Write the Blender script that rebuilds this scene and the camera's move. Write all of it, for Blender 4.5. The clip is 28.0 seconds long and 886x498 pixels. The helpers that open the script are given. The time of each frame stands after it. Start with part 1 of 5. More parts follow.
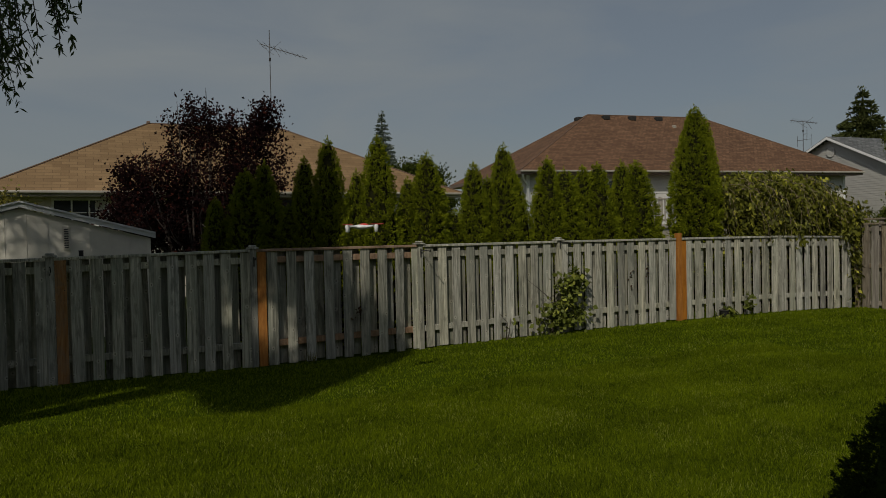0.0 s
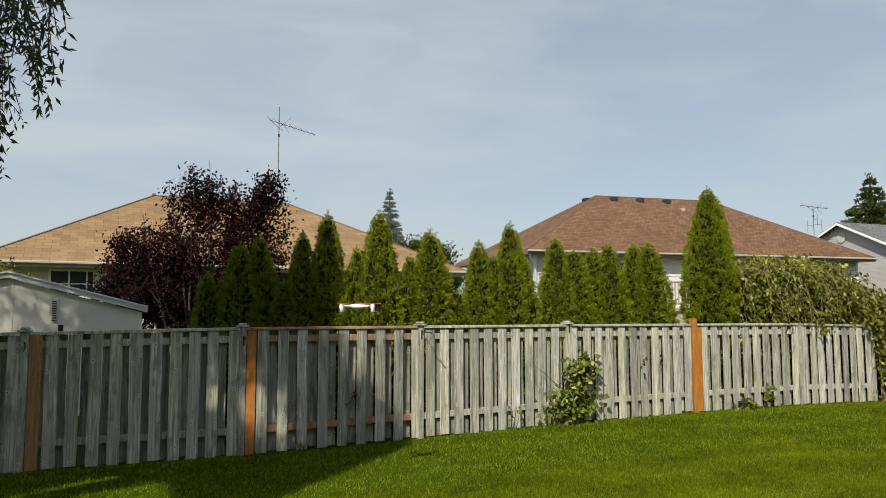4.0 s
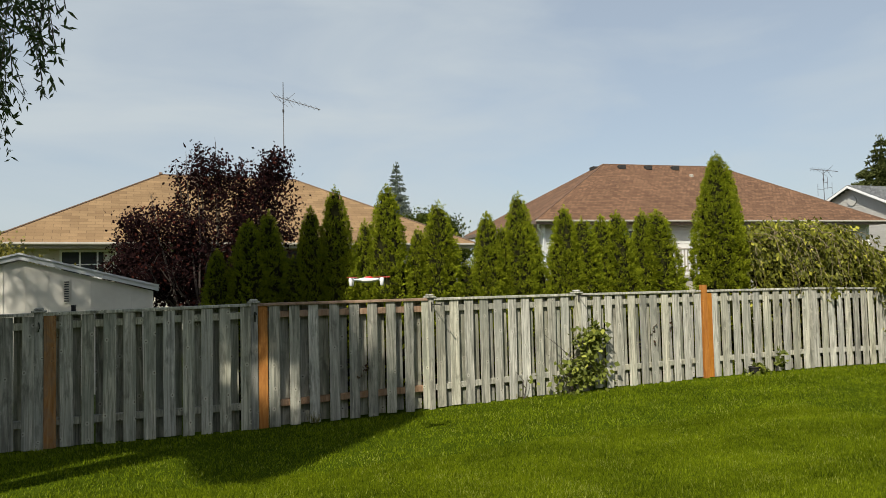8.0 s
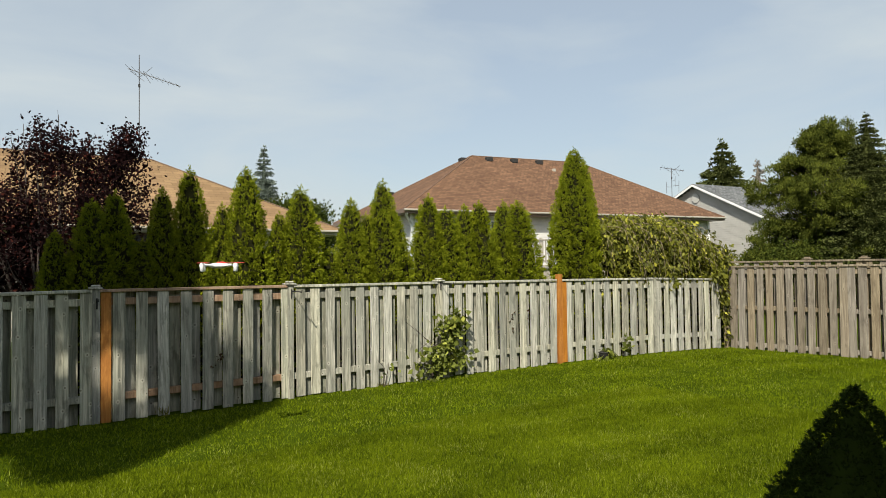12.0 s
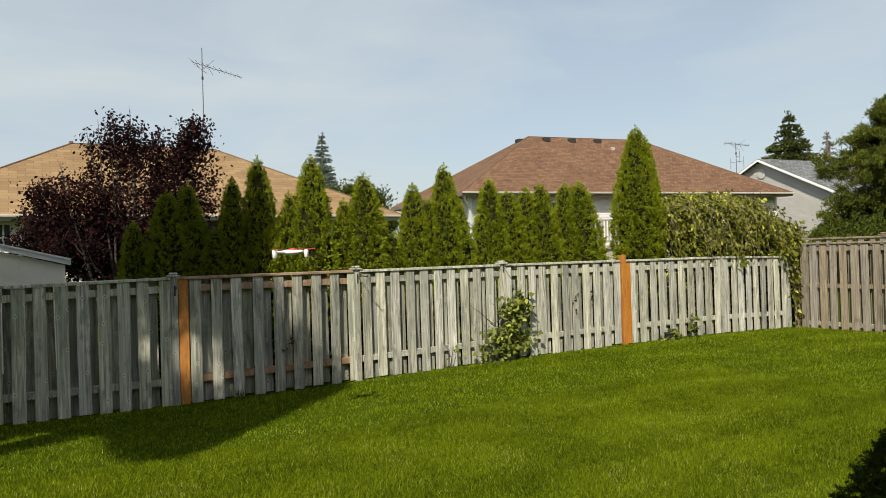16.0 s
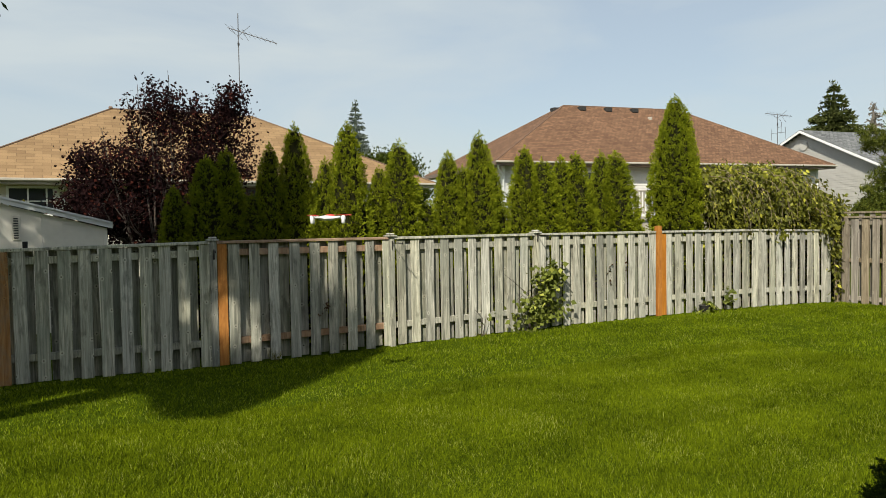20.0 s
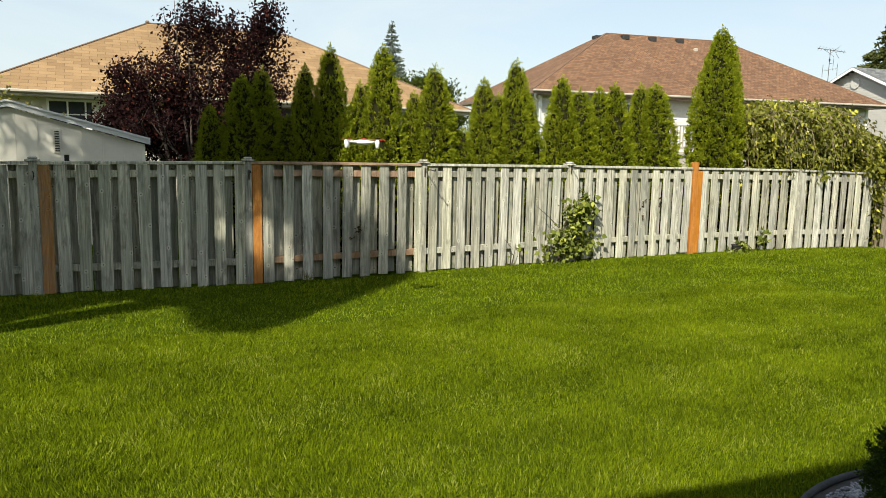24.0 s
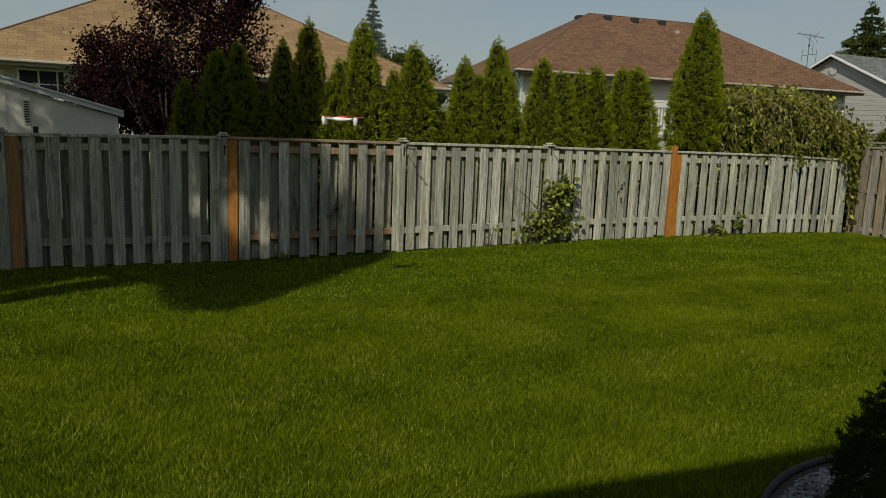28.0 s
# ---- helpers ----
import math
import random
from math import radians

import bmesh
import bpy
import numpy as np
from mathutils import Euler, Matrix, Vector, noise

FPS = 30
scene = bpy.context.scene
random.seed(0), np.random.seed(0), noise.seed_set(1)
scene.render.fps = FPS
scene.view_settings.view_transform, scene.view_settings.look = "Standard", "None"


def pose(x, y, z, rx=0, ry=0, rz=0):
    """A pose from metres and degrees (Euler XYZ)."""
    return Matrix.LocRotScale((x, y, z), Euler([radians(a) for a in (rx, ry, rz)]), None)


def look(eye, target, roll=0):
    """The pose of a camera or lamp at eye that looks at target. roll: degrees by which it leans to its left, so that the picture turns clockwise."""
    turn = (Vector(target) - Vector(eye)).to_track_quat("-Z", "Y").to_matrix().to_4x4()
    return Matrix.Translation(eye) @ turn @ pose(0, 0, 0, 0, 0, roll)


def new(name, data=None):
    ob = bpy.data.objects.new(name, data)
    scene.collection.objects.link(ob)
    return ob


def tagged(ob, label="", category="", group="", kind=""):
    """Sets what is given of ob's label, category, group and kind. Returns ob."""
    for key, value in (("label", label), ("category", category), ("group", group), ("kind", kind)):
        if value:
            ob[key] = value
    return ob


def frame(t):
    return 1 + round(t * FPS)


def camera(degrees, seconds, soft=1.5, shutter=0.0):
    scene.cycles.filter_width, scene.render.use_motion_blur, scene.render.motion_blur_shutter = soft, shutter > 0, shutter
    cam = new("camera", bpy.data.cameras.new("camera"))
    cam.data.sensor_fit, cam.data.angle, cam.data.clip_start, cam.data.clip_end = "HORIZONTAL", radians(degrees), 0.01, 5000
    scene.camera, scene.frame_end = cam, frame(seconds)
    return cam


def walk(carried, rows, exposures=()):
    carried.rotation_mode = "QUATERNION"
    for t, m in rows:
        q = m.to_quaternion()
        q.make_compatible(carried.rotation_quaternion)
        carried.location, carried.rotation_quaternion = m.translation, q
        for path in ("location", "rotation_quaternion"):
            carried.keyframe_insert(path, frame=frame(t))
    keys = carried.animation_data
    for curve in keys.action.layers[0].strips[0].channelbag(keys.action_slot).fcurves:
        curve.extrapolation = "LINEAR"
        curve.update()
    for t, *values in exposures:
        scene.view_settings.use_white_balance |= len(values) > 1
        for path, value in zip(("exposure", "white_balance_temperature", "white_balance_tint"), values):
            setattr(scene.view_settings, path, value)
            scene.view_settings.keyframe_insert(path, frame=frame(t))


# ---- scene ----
cam = camera(63.0, 28.0, 0.4)
PATH = [
    (0, (0.908, -10.079, 1.721), (1.703, -8.244, 1.675), -1.2),
    (0.5, (0.976, -10.008, 1.741), (1.804, -8.188, 1.775), 0.6),
    (1, (1.084, -9.8, 1.751), (1.984, -8.018, 1.862), 1.7),
    (1.5, (1.107, -9.62, 1.78), (1.965, -7.823, 1.971), 2.3),
    (2, (1.107, -9.602, 1.771), (1.94, -7.795, 1.977), 2.4),
    (2.5, (1.132, -9.605, 1.765), (1.927, -7.779, 1.952), 1.7),
    (4.5, (1.166, -9.619, 1.761), (1.952, -7.787, 1.928), -0.3),
    (5, (1.175, -9.611, 1.764), (1.978, -7.787, 1.931), -0.3),
    (5.5, (1.183, -9.614, 1.76), (2.013, -7.801, 1.916), -0.3),
    (6, (1.186, -9.617, 1.76), (2.027, -7.808, 1.904), -0.4),
    (6.5, (1.169, -9.618, 1.759), (1.991, -7.799, 1.884), -0.9),
    (7, (1.169, -9.622, 1.759), (1.977, -7.796, 1.872), -1.0),
    (7.5, (1.169, -9.621, 1.756), (1.958, -7.786, 1.861), -1.2),
    (8, (1.165, -9.611, 1.753), (1.923, -7.763, 1.847), -1.3),
    (8.5, (1.174, -9.613, 1.751), (1.947, -7.77, 1.83), -1.4),
    (9, (1.18, -9.622, 1.754), (1.977, -7.789, 1.814), -1.6),
    (9.5, (1.222, -9.614, 1.742), (2.097, -7.816, 1.775), -1.5),
    (10, (1.253, -9.626, 1.736), (2.216, -7.873, 1.774), -1.0),
    (10.5, (1.283, -9.638, 1.738), (2.32, -7.929, 1.797), -1.0),
    (11, (1.292, -9.645, 1.737), (2.35, -7.949, 1.811), -0.9),
    (11.5, (1.293, -9.622, 1.74), (2.367, -7.936, 1.818), -0.7),
    (12, (1.293, -9.614, 1.737), (2.367, -7.927, 1.793), -0.7),
    (12.5, (1.264, -9.634, 1.733), (2.299, -7.923, 1.77), -1.0),
    (14.5, (1.181, -9.631, 1.747), (2.14, -7.876, 1.774), -1.6),
    (15, (1.18, -9.637, 1.741), (2.131, -7.878, 1.765), -1.6),
    (15.5, (1.191, -9.632, 1.74), (2.131, -7.867, 1.762), -1.7),
    (16, (1.181, -9.631, 1.747), (2.119, -7.865, 1.758), -1.7),
    (16.5, (1.202, -9.615, 1.743), (2.133, -7.845, 1.744), -1.7),
    (17, (1.204, -9.619, 1.739), (2.133, -7.848, 1.731), -1.7),
    (17.5, (1.206, -9.616, 1.745), (2.129, -7.841, 1.734), -2.0),
    (18, (1.203, -9.629, 1.747), (2.135, -7.859, 1.742), -1.9),
    (18.5, (1.2, -9.629, 1.744), (2.129, -7.859, 1.727), -1.6),
    (19, (1.164, -9.622, 1.747), (2.067, -7.838, 1.71), -1.4),
    (19.5, (1.154, -9.618, 1.733), (2.03, -7.821, 1.691), -1.2),
    (20, (1.129, -9.628, 1.731), (1.988, -7.823, 1.659), -0.9),
    (20.5, (1.126, -9.621, 1.702), (1.952, -7.806, 1.541), -0.5),
    (21, (1.106, -9.63, 1.688), (1.868, -7.797, 1.444), -0.1),
    (21.5, (1.095, -9.635, 1.671), (1.815, -7.792, 1.378), 0.5),
    (23.5, (1.119, -9.66, 1.73), (1.877, -7.83, 1.449), 1.1),
    (24, (1.107, -9.666, 1.739), (1.882, -7.842, 1.468), 1.2),
    (24.5, (1.11, -9.673, 1.732), (1.887, -7.848, 1.475), 1.3),
    (25, (1.105, -9.674, 1.734), (1.887, -7.851, 1.48), 1.5),
    (25.5, (1.103, -9.665, 1.742), (1.905, -7.853, 1.471), 1.8),
    (26, (1.134, -9.639, 1.741), (1.97, -7.844, 1.461), 2.2),
    (26.5, (1.137, -9.615, 1.736), (1.993, -7.832, 1.439), 2.3),
    (27, (1.151, -9.611, 1.733), (2.024, -7.838, 1.424), 2.4),
    (27.5, (1.161, -9.596, 1.737), (2.03, -7.823, 1.42), 2.3),
    (28, (1.143, -9.618, 1.751), (1.969, -7.827, 1.423), 2.3),
]
walk(cam, [(t, look(eye, target, roll)) for t, eye, target, roll in PATH], [
    (0.0, -1.36, 6600, 10), (0.3, -0.58, 6600, 10), (0.6, 0.02, 6600, 10), (1.0, 0.27, 6600, 10), (2.0, 0.22, 6500, 10), (5.0, 0.17, 6500, 10), (8.0, 0.21, 6550, 10), (10.0, 0.32, 6600, 9),
    (11.0, 0.33, 6600, 9), (17.0, 0.33, 6650, 9), (20.0, 0.34, 6650, 8), (21.0, 0.64, 6650, 7), (24.0, 0.75, 6650, 7), (26.0, 0.73, 6650, 7), (27.4, 0.75, 6650, 7), (28.0, -0.62, 6650, 4)])

# ---- light ----
SUN_ELEV, SUN_FROM = 44.0, (-0.682, -0.731)      # the sun stands behind the viewer, to the left
world = bpy.data.worlds.new("world")
scene.world = world
world.use_nodes = True
wn, wl = world.node_tree.nodes, world.node_tree.links
wn.clear()
w_out = wn.new("ShaderNodeOutputWorld")
w_bg = wn.new("ShaderNodeBackground")
sky = wn.new("ShaderNodeTexSky")
sky.sky_type = "NISHITA"
sky.sun_disc = False
sky.sun_elevation = radians(SUN_ELEV)
sky.sun_rotation = math.atan2(SUN_FROM[0], SUN_FROM[1])
sky.air_density, sky.dust_density, sky.ozone_density = 1.0, 1.6, 1.2
w_co = wn.new("ShaderNodeTexCoord")
w_map = wn.new("ShaderNodeMapping")
w_map.inputs["Scale"].default_value = (1.0, 1.0, 3.4)
w_noise = wn.new("ShaderNodeTexNoise")
w_noise.inputs["Scale"].default_value = 2.3
w_noise.inputs["Detail"].default_value = 7.0
w_noise.inputs["Roughness"].default_value = 0.52
w_noise.inputs["Distortion"].default_value = 0.5
w_ramp = wn.new("ShaderNodeMapRange")
w_ramp.inputs["From Min"].default_value = 0.36
w_ramp.inputs["From Max"].default_value = 0.66
w_ramp.inputs["To Min"].default_value = 0.50
w_ramp.inputs["To Max"].default_value = 0.94
w_mix = wn.new("ShaderNodeMix")
w_mix.data_type = "RGBA"
w_mix.inputs["B"].default_value = (4.95, 5.5, 5.78, 1)   # thin high cloud
wl.new(w_co.outputs["Generated"], w_map.inputs["Vector"])
wl.new(w_map.outputs["Vector"], w_noise.inputs["Vector"])
wl.new(w_noise.outputs["Fac"], w_ramp.inputs["Value"])
w_sep = wn.new("ShaderNodeSeparateXYZ")
w_high = wn.new("ShaderNodeMapRange")                 # haze is thickest near the horizon
w_high.inputs["From Min"].default_value, w_high.inputs["From Max"].default_value = 0.42, 0.85
w_high.inputs["To Min"].default_value, w_high.inputs["To Max"].default_value = 0.97, 0.2
w_mul = wn.new("ShaderNodeMath")
w_mul.operation = "MULTIPLY"
wl.new(w_co.outputs["Generated"], w_sep.inputs[0])
wl.new(w_sep.outputs["Z"], w_high.inputs["Value"])
wl.new(w_ramp.outputs["Result"], w_mul.inputs[0])
wl.new(w_high.outputs["Result"], w_mul.inputs[1])
wl.new(w_mul.outputs[0], w_mix.inputs["Factor"])
wl.new(sky.outputs["Color"], w_mix.inputs["A"])
# thin cloud scatters light forwards: brighter on the sun's side of the sky
w_dot, w_pos, w_gain, w_scale = wn.new("ShaderNodeVectorMath"), wn.new("ShaderNodeMath"), wn.new("ShaderNodeMath"), wn.new("ShaderNodeVectorMath")
w_dot.operation, w_pos.operation, w_gain.operation, w_scale.operation = "DOT_PRODUCT", "MAXIMUM", "MULTIPLY_ADD", "SCALE"
w_dot.inputs[1].default_value = (SUN_FROM[0] * math.cos(radians(SUN_ELEV)), SUN_FROM[1] * math.cos(radians(SUN_ELEV)), math.sin(radians(SUN_ELEV)))
w_pos.inputs[1].default_value = 0.0
w_gain.inputs[1].default_value, w_gain.inputs[2].default_value = 0.15, 1.0
wl.new(w_co.outputs["Generated"], w_dot.inputs[0])
wl.new(w_dot.outputs["Value"], w_pos.inputs[0])
wl.new(w_pos.outputs[0], w_gain.inputs[0])
wl.new(w_mix.outputs["Result"], w_scale.inputs[0])
wl.new(w_gain.outputs[0], w_scale.inputs["Scale"])
wl.new(w_scale.outputs[0], w_bg.inputs["Color"])
w_bg.inputs["Strength"].default_value = 0.101
wl.new(w_bg.outputs["Background"], w_out.inputs["Surface"])

sun = new("sun", bpy.data.lights.new("sun", "SUN"))
sun.data.energy, sun.data.angle, sun.data.color = 5.0, radians(0.6), (1.0, 0.95, 0.84)
_h = math.hypot(*SUN_FROM)
sun.matrix_world = look((0, 0, 30), (-SUN_FROM[0] / _h * 30, -SUN_FROM[1] / _h * 30, 30 - 30 * math.tan(radians(SUN_ELEV))))


# ---- materials ----
def lin(r, g, b):
    return (r, g, b, 1.0)


def base(name):
    m = bpy.data.materials.new(name)
    m.use_nodes = True
    n, l = m.node_tree.nodes, m.node_tree.links
    return m, n, l, n["Principled BSDF"]


def surface(name, a, b, scale=6.0, rough=0.7, bump=0.2, stretch=(1, 1, 1), fine=8.0, metal=0.0, vary=0.0, depth=0.01, uv=False):
    """A two-scale mottled surface: large stains between colours a and b, fine grain in relief, and some change from piece to piece."""
    m, n, l, p = base(name)
    co = n.new("ShaderNodeTexCoord")
    mp = n.new("ShaderNodeMapping")
    mp.inputs["Scale"].default_value = stretch
    l.new(co.outputs["UV" if uv else "Object"], mp.inputs["Vector"])
    vec = mp.outputs["Vector"]
    info = n.new("ShaderNodeObjectInfo")
    if vary:
        add = n.new("ShaderNodeVectorMath")
        mul = n.new("ShaderNodeMath")
        mul.operation = "MULTIPLY"
        mul.inputs[1].default_value = 37.0
        l.new(info.outputs["Random"], mul.inputs[0])
        l.new(vec, add.inputs[0])
        l.new(mul.outputs[0], add.inputs[1])
        vec = add.outputs[0]
    n1 = n.new("ShaderNodeTexNoise")
    n1.inputs["Scale"].default_value, n1.inputs["Detail"].default_value = scale, 5
    n2 = n.new("ShaderNodeTexNoise")
    n2.inputs["Scale"].default_value, n2.inputs["Detail"].default_value = scale * fine, 6
    l.new(vec, n1.inputs["Vector"])
    l.new(vec, n2.inputs["Vector"])
    mix = n.new("ShaderNodeMath")
    mix.operation = "MULTIPLY_ADD"
    l.new(n2.outputs["Fac"], mix.inputs[0])
    mix.inputs[1].default_value = 0.55
    l.new(n1.outputs["Fac"], mix.inputs[2])
    ramp = n.new("ShaderNodeMapRange")
    ramp.inputs["From Min"].default_value, ramp.inputs["From Max"].default_value = 0.5, 1.05
    l.new(mix.outputs[0], ramp.inputs["Value"])
    col = n.new("ShaderNodeMix")
    col.data_type = "RGBA"
    col.inputs["A"].default_value, col.inputs["B"].default_value = lin(*a), lin(*b)
    l.new(ramp.outputs["Result"], col.inputs["Factor"])
    out = col.outputs["Result"]
    if vary:
        hsv = n.new("ShaderNodeHueSaturation")
        mr = n.new("ShaderNodeMapRange")
        mr.inputs["To Min"].default_value, mr.inputs["To Max"].default_value = 1 - vary, 1 + vary
        l.new(info.outputs["Random"], mr.inputs["Value"])
        l.new(mr.outputs["Result"], hsv.inputs["Value"])
        l.new(out, hsv.inputs["Color"])
        out = hsv.outputs["Color"]
    l.new(out, p.inputs["Base Color"])
    p.inputs["Roughness"].default_value, p.inputs["Metallic"].default_value = rough, metal
    if bump:
        bp = n.new("ShaderNodeBump")
        bp.inputs["Strength"].default_value, bp.inputs["Distance"].default_value = bump, depth
        l.new(mix.outputs[0], bp.inputs["Height"])
        l.new(bp.outputs["Normal"], p.inputs["Normal"])
    return m


def wood(name, dark, light, stain, vary=0.16, knots=(0.07, 0.055, 0.04), sat=(0.6, 1.3), damp=None):
    """Weathered sawn boards: grain along z, streaks, knots, damp foot, nails left grey; each board its own tone."""
    m, n, l, p = base(name)
    co, info = n.new("ShaderNodeTexCoord"), n.new("ShaderNodeObjectInfo")
    shift = n.new("ShaderNodeVectorMath")
    shift.operation = "MULTIPLY_ADD"
    comb = n.new("ShaderNodeCombineXYZ")
    for axis in range(3):
        l.new(info.outputs["Random"], comb.inputs[axis])
    l.new(comb.outputs[0], shift.inputs[0])
    shift.inputs[1].default_value = (23.0, 11.0, 57.0)
    l.new(co.outputs["Object"], shift.inputs[2])

    def tex(sx, sz, detail, rough=0.55, warp=0.0):
        mp = n.new("ShaderNodeMapping")
        mp.inputs["Scale"].default_value = (sx, sx, sz)
        l.new(shift.outputs[0], mp.inputs["Vector"])
        t = n.new("ShaderNodeTexNoise")
        t.inputs["Scale"].default_value, t.inputs["Detail"].default_value = 1.0, detail
        t.inputs["Roughness"].default_value, t.inputs["Distortion"].default_value = rough, warp
        l.new(mp.outputs["Vector"], t.inputs["Vector"])
        return t.outputs["Fac"]

    grain, streak, blotch, speck, moss = tex(46, 1.9, 5, 0.65, 0.8), tex(15, 1.1, 5, 0.62, 2.0), tex(8, 3.2, 5, 0.68, 0.8), tex(60, 42, 3), tex(3.2, 1.1, 3, 0.6)

    def rng(v, a, b, lo=0.0, hi=1.0):
        r = n.new("ShaderNodeMapRange")
        for key, val in (("From Min", a), ("From Max", b), ("To Min", lo), ("To Max", hi)):
            r.inputs[key].default_value = val
        l.new(v, r.inputs["Value"])
        return r.outputs["Result"]

    def mixc(f, a, b):
        x = n.new("ShaderNodeMix")
        x.data_type = "RGBA"
        for sock, v in (("Factor", f), ("A", a), ("B", b)):
            if isinstance(v, tuple):
                x.inputs[sock].default_value = lin(*v)
            else:
                l.new(v, x.inputs[sock])
        return x.outputs["Result"]

    col = mixc(rng(streak, 0.38, 0.64), dark, light)
    col = mixc(rng(blotch, 0.44, 0.60, 0, 0.6), col, stain)
    col = mixc(rng(tex(10, 4.2, 5, 0.62, 0.7), 0.54, 0.66, 0, 0.6), col, tuple(v * 0.72 for v in dark))
    if damp:
        col = mixc(rng(moss, 0.50, 0.62, 0, 0.4), col, damp)
    col = mixc(rng(grain, 0.53, 0.68, 0, 0.5), col, tuple(v * 0.38 for v in dark))
    sep, flat = n.new("ShaderNodeSeparateXYZ"), n.new("ShaderNodeCombineXYZ")
    l.new(shift.outputs[0], sep.inputs[0])
    l.new(sep.outputs["X"], flat.inputs["X"])
    l.new(sep.outputs["Z"], flat.inputs["Y"])
    vor_map = n.new("ShaderNodeMapping")
    vor_map.inputs["Scale"].default_value = (4.2, 5.4, 1.0)
    l.new(flat.outputs[0], vor_map.inputs["Vector"])
    vor = n.new("ShaderNodeTexVoronoi")
    vor.voronoi_dimensions = "2D"
    vor.inputs["Scale"].default_value = 1.0
    l.new(vor_map.outputs["Vector"], vor.inputs["Vector"])
    col = mixc(rng(vor.outputs["Distance"], 0.05, 0.12, 0.5, 0.0), col, tuple(min(1.0, v * 1.08) for v in light))
    col = mixc(rng(vor.outputs["Distance"], 0.022, 0.05, 0.85, 0.0), col, knots)
    col = mixc(rng(speck, 0.66, 0.74, 0, 0.4), col, tuple(v * 0.45 for v in dark))
    hsv = n.new("ShaderNodeHueSaturation")
    wh = n.new("ShaderNodeTexWhiteNoise")
    wh.noise_dimensions = "1D"
    l.new(info.outputs["Random"], wh.inputs["W"])
    l.new(rng(info.outputs["Random"], 0, 1, 1 - vary, 1 + vary), hsv.inputs["Value"])
    l.new(rng(wh.outputs["Value"], 0, 1, *sat), hsv.inputs["Saturation"])
    l.new(col, hsv.inputs["Color"])
    l.new(hsv.outputs["Color"], p.inputs["Base Color"])
    p.inputs["Roughness"].default_value = 0.86
    p.inputs["Specular IOR Level"].default_value = 0.25
    bp = n.new("ShaderNodeBump")
    bp.inputs["Strength"].default_value, bp.inputs["Distance"].default_value = 0.55, 0.004
    l.new(grain, bp.inputs["Height"])
    l.new(bp.outputs["Normal"], p.inputs["Normal"])
    return m


def leafy(name, a, b, rough=0.55, through_light=0.35, patch=1.6, spread=0.5, tip=None, tip_share=0.0, detail=3, gain=0.5, mottle=1.0, dry=0.0):
    """Leaves: each its own tone between a and b, patches over the crown, light passing through."""
    m, n, l, p = base(name)
    geo, co = n.new("ShaderNodeNewGeometry"), n.new("ShaderNodeTexCoord")
    nz = n.new("ShaderNodeTexNoise")
    nz.inputs["Scale"].default_value, nz.inputs["Detail"].default_value = patch, detail
    nz.inputs["Roughness"].default_value = gain
    l.new(co.outputs["Object"], nz.inputs["Vector"])
    add = n.new("ShaderNodeMath")
    add.operation = "MULTIPLY_ADD"
    l.new(geo.outputs["Random Per Island"], add.inputs[0])
    add.inputs[1].default_value = spread
    wide = n.new("ShaderNodeMath")
    wide.operation = "MULTIPLY"
    wide.inputs[1].default_value = mottle
    l.new(nz.outputs["Fac"], wide.inputs[0])
    l.new(wide.outputs[0], add.inputs[2])
    mr = n.new("ShaderNodeMapRange")
    mr.inputs["From Min"].default_value, mr.inputs["From Max"].default_value = 0.3 * mottle, 0.7 * mottle + spread
    l.new(add.outputs[0], mr.inputs["Value"])
    col = n.new("ShaderNodeMix")
    col.data_type = "RGBA"
    col.inputs["A"].default_value, col.inputs["B"].default_value = lin(*a), lin(*b)
    l.new(mr.outputs["Result"], col.inputs["Factor"])
    out = col.outputs["Result"]
    if tip:
        wh = n.new("ShaderNodeTexWhiteNoise")
        wh.noise_dimensions = "1D"
        l.new(geo.outputs["Random Per Island"], wh.inputs["W"])
        lt = n.new("ShaderNodeMath")
        lt.operation = "LESS_THAN"
        lt.inputs[1].default_value = tip_share
        l.new(wh.outputs["Value"], lt.inputs[0])
        if dry:                                       # the pale ones gather in patches
            spot, share = n.new("ShaderNodeTexNoise"), n.new("ShaderNodeMapRange")
            spot.inputs["Scale"].default_value, spot.inputs["Detail"].default_value = 1.7, 5
            for key, val in (("From Min", 0.50), ("From Max", 0.68), ("To Min", tip_share * 0.5), ("To Max", dry)):
                share.inputs[key].default_value = val
            l.new(co.outputs["Object"], spot.inputs["Vector"])
            l.new(spot.outputs["Fac"], share.inputs["Value"])
            l.new(share.outputs["Result"], lt.inputs[1])
        c2 = n.new("ShaderNodeMix")
        c2.data_type = "RGBA"
        c2.inputs["B"].default_value = lin(*tip)
        l.new(lt.outputs[0], c2.inputs["Factor"])
        l.new(out, c2.inputs["A"])
        out = c2.outputs["Result"]
    l.new(out, p.inputs["Base Color"])
    p.inputs["Roughness"].default_value = rough
    p.inputs["Specular IOR Level"].default_value = 0.3 if rough < 0.7 else 0.03
    tr = n.new("ShaderNodeBsdfTranslucent")
    l.new(out, tr.inputs["Color"])
    ms = n.new("ShaderNodeMixShader")
    ms.inputs[0].default_value = through_light
    l.new(p.outputs[0], ms.inputs[1])
    l.new(tr.outputs[0], ms.inputs[2])
    l.new(ms.outputs[0], n["Material Output"].inputs["Surface"])
    return m


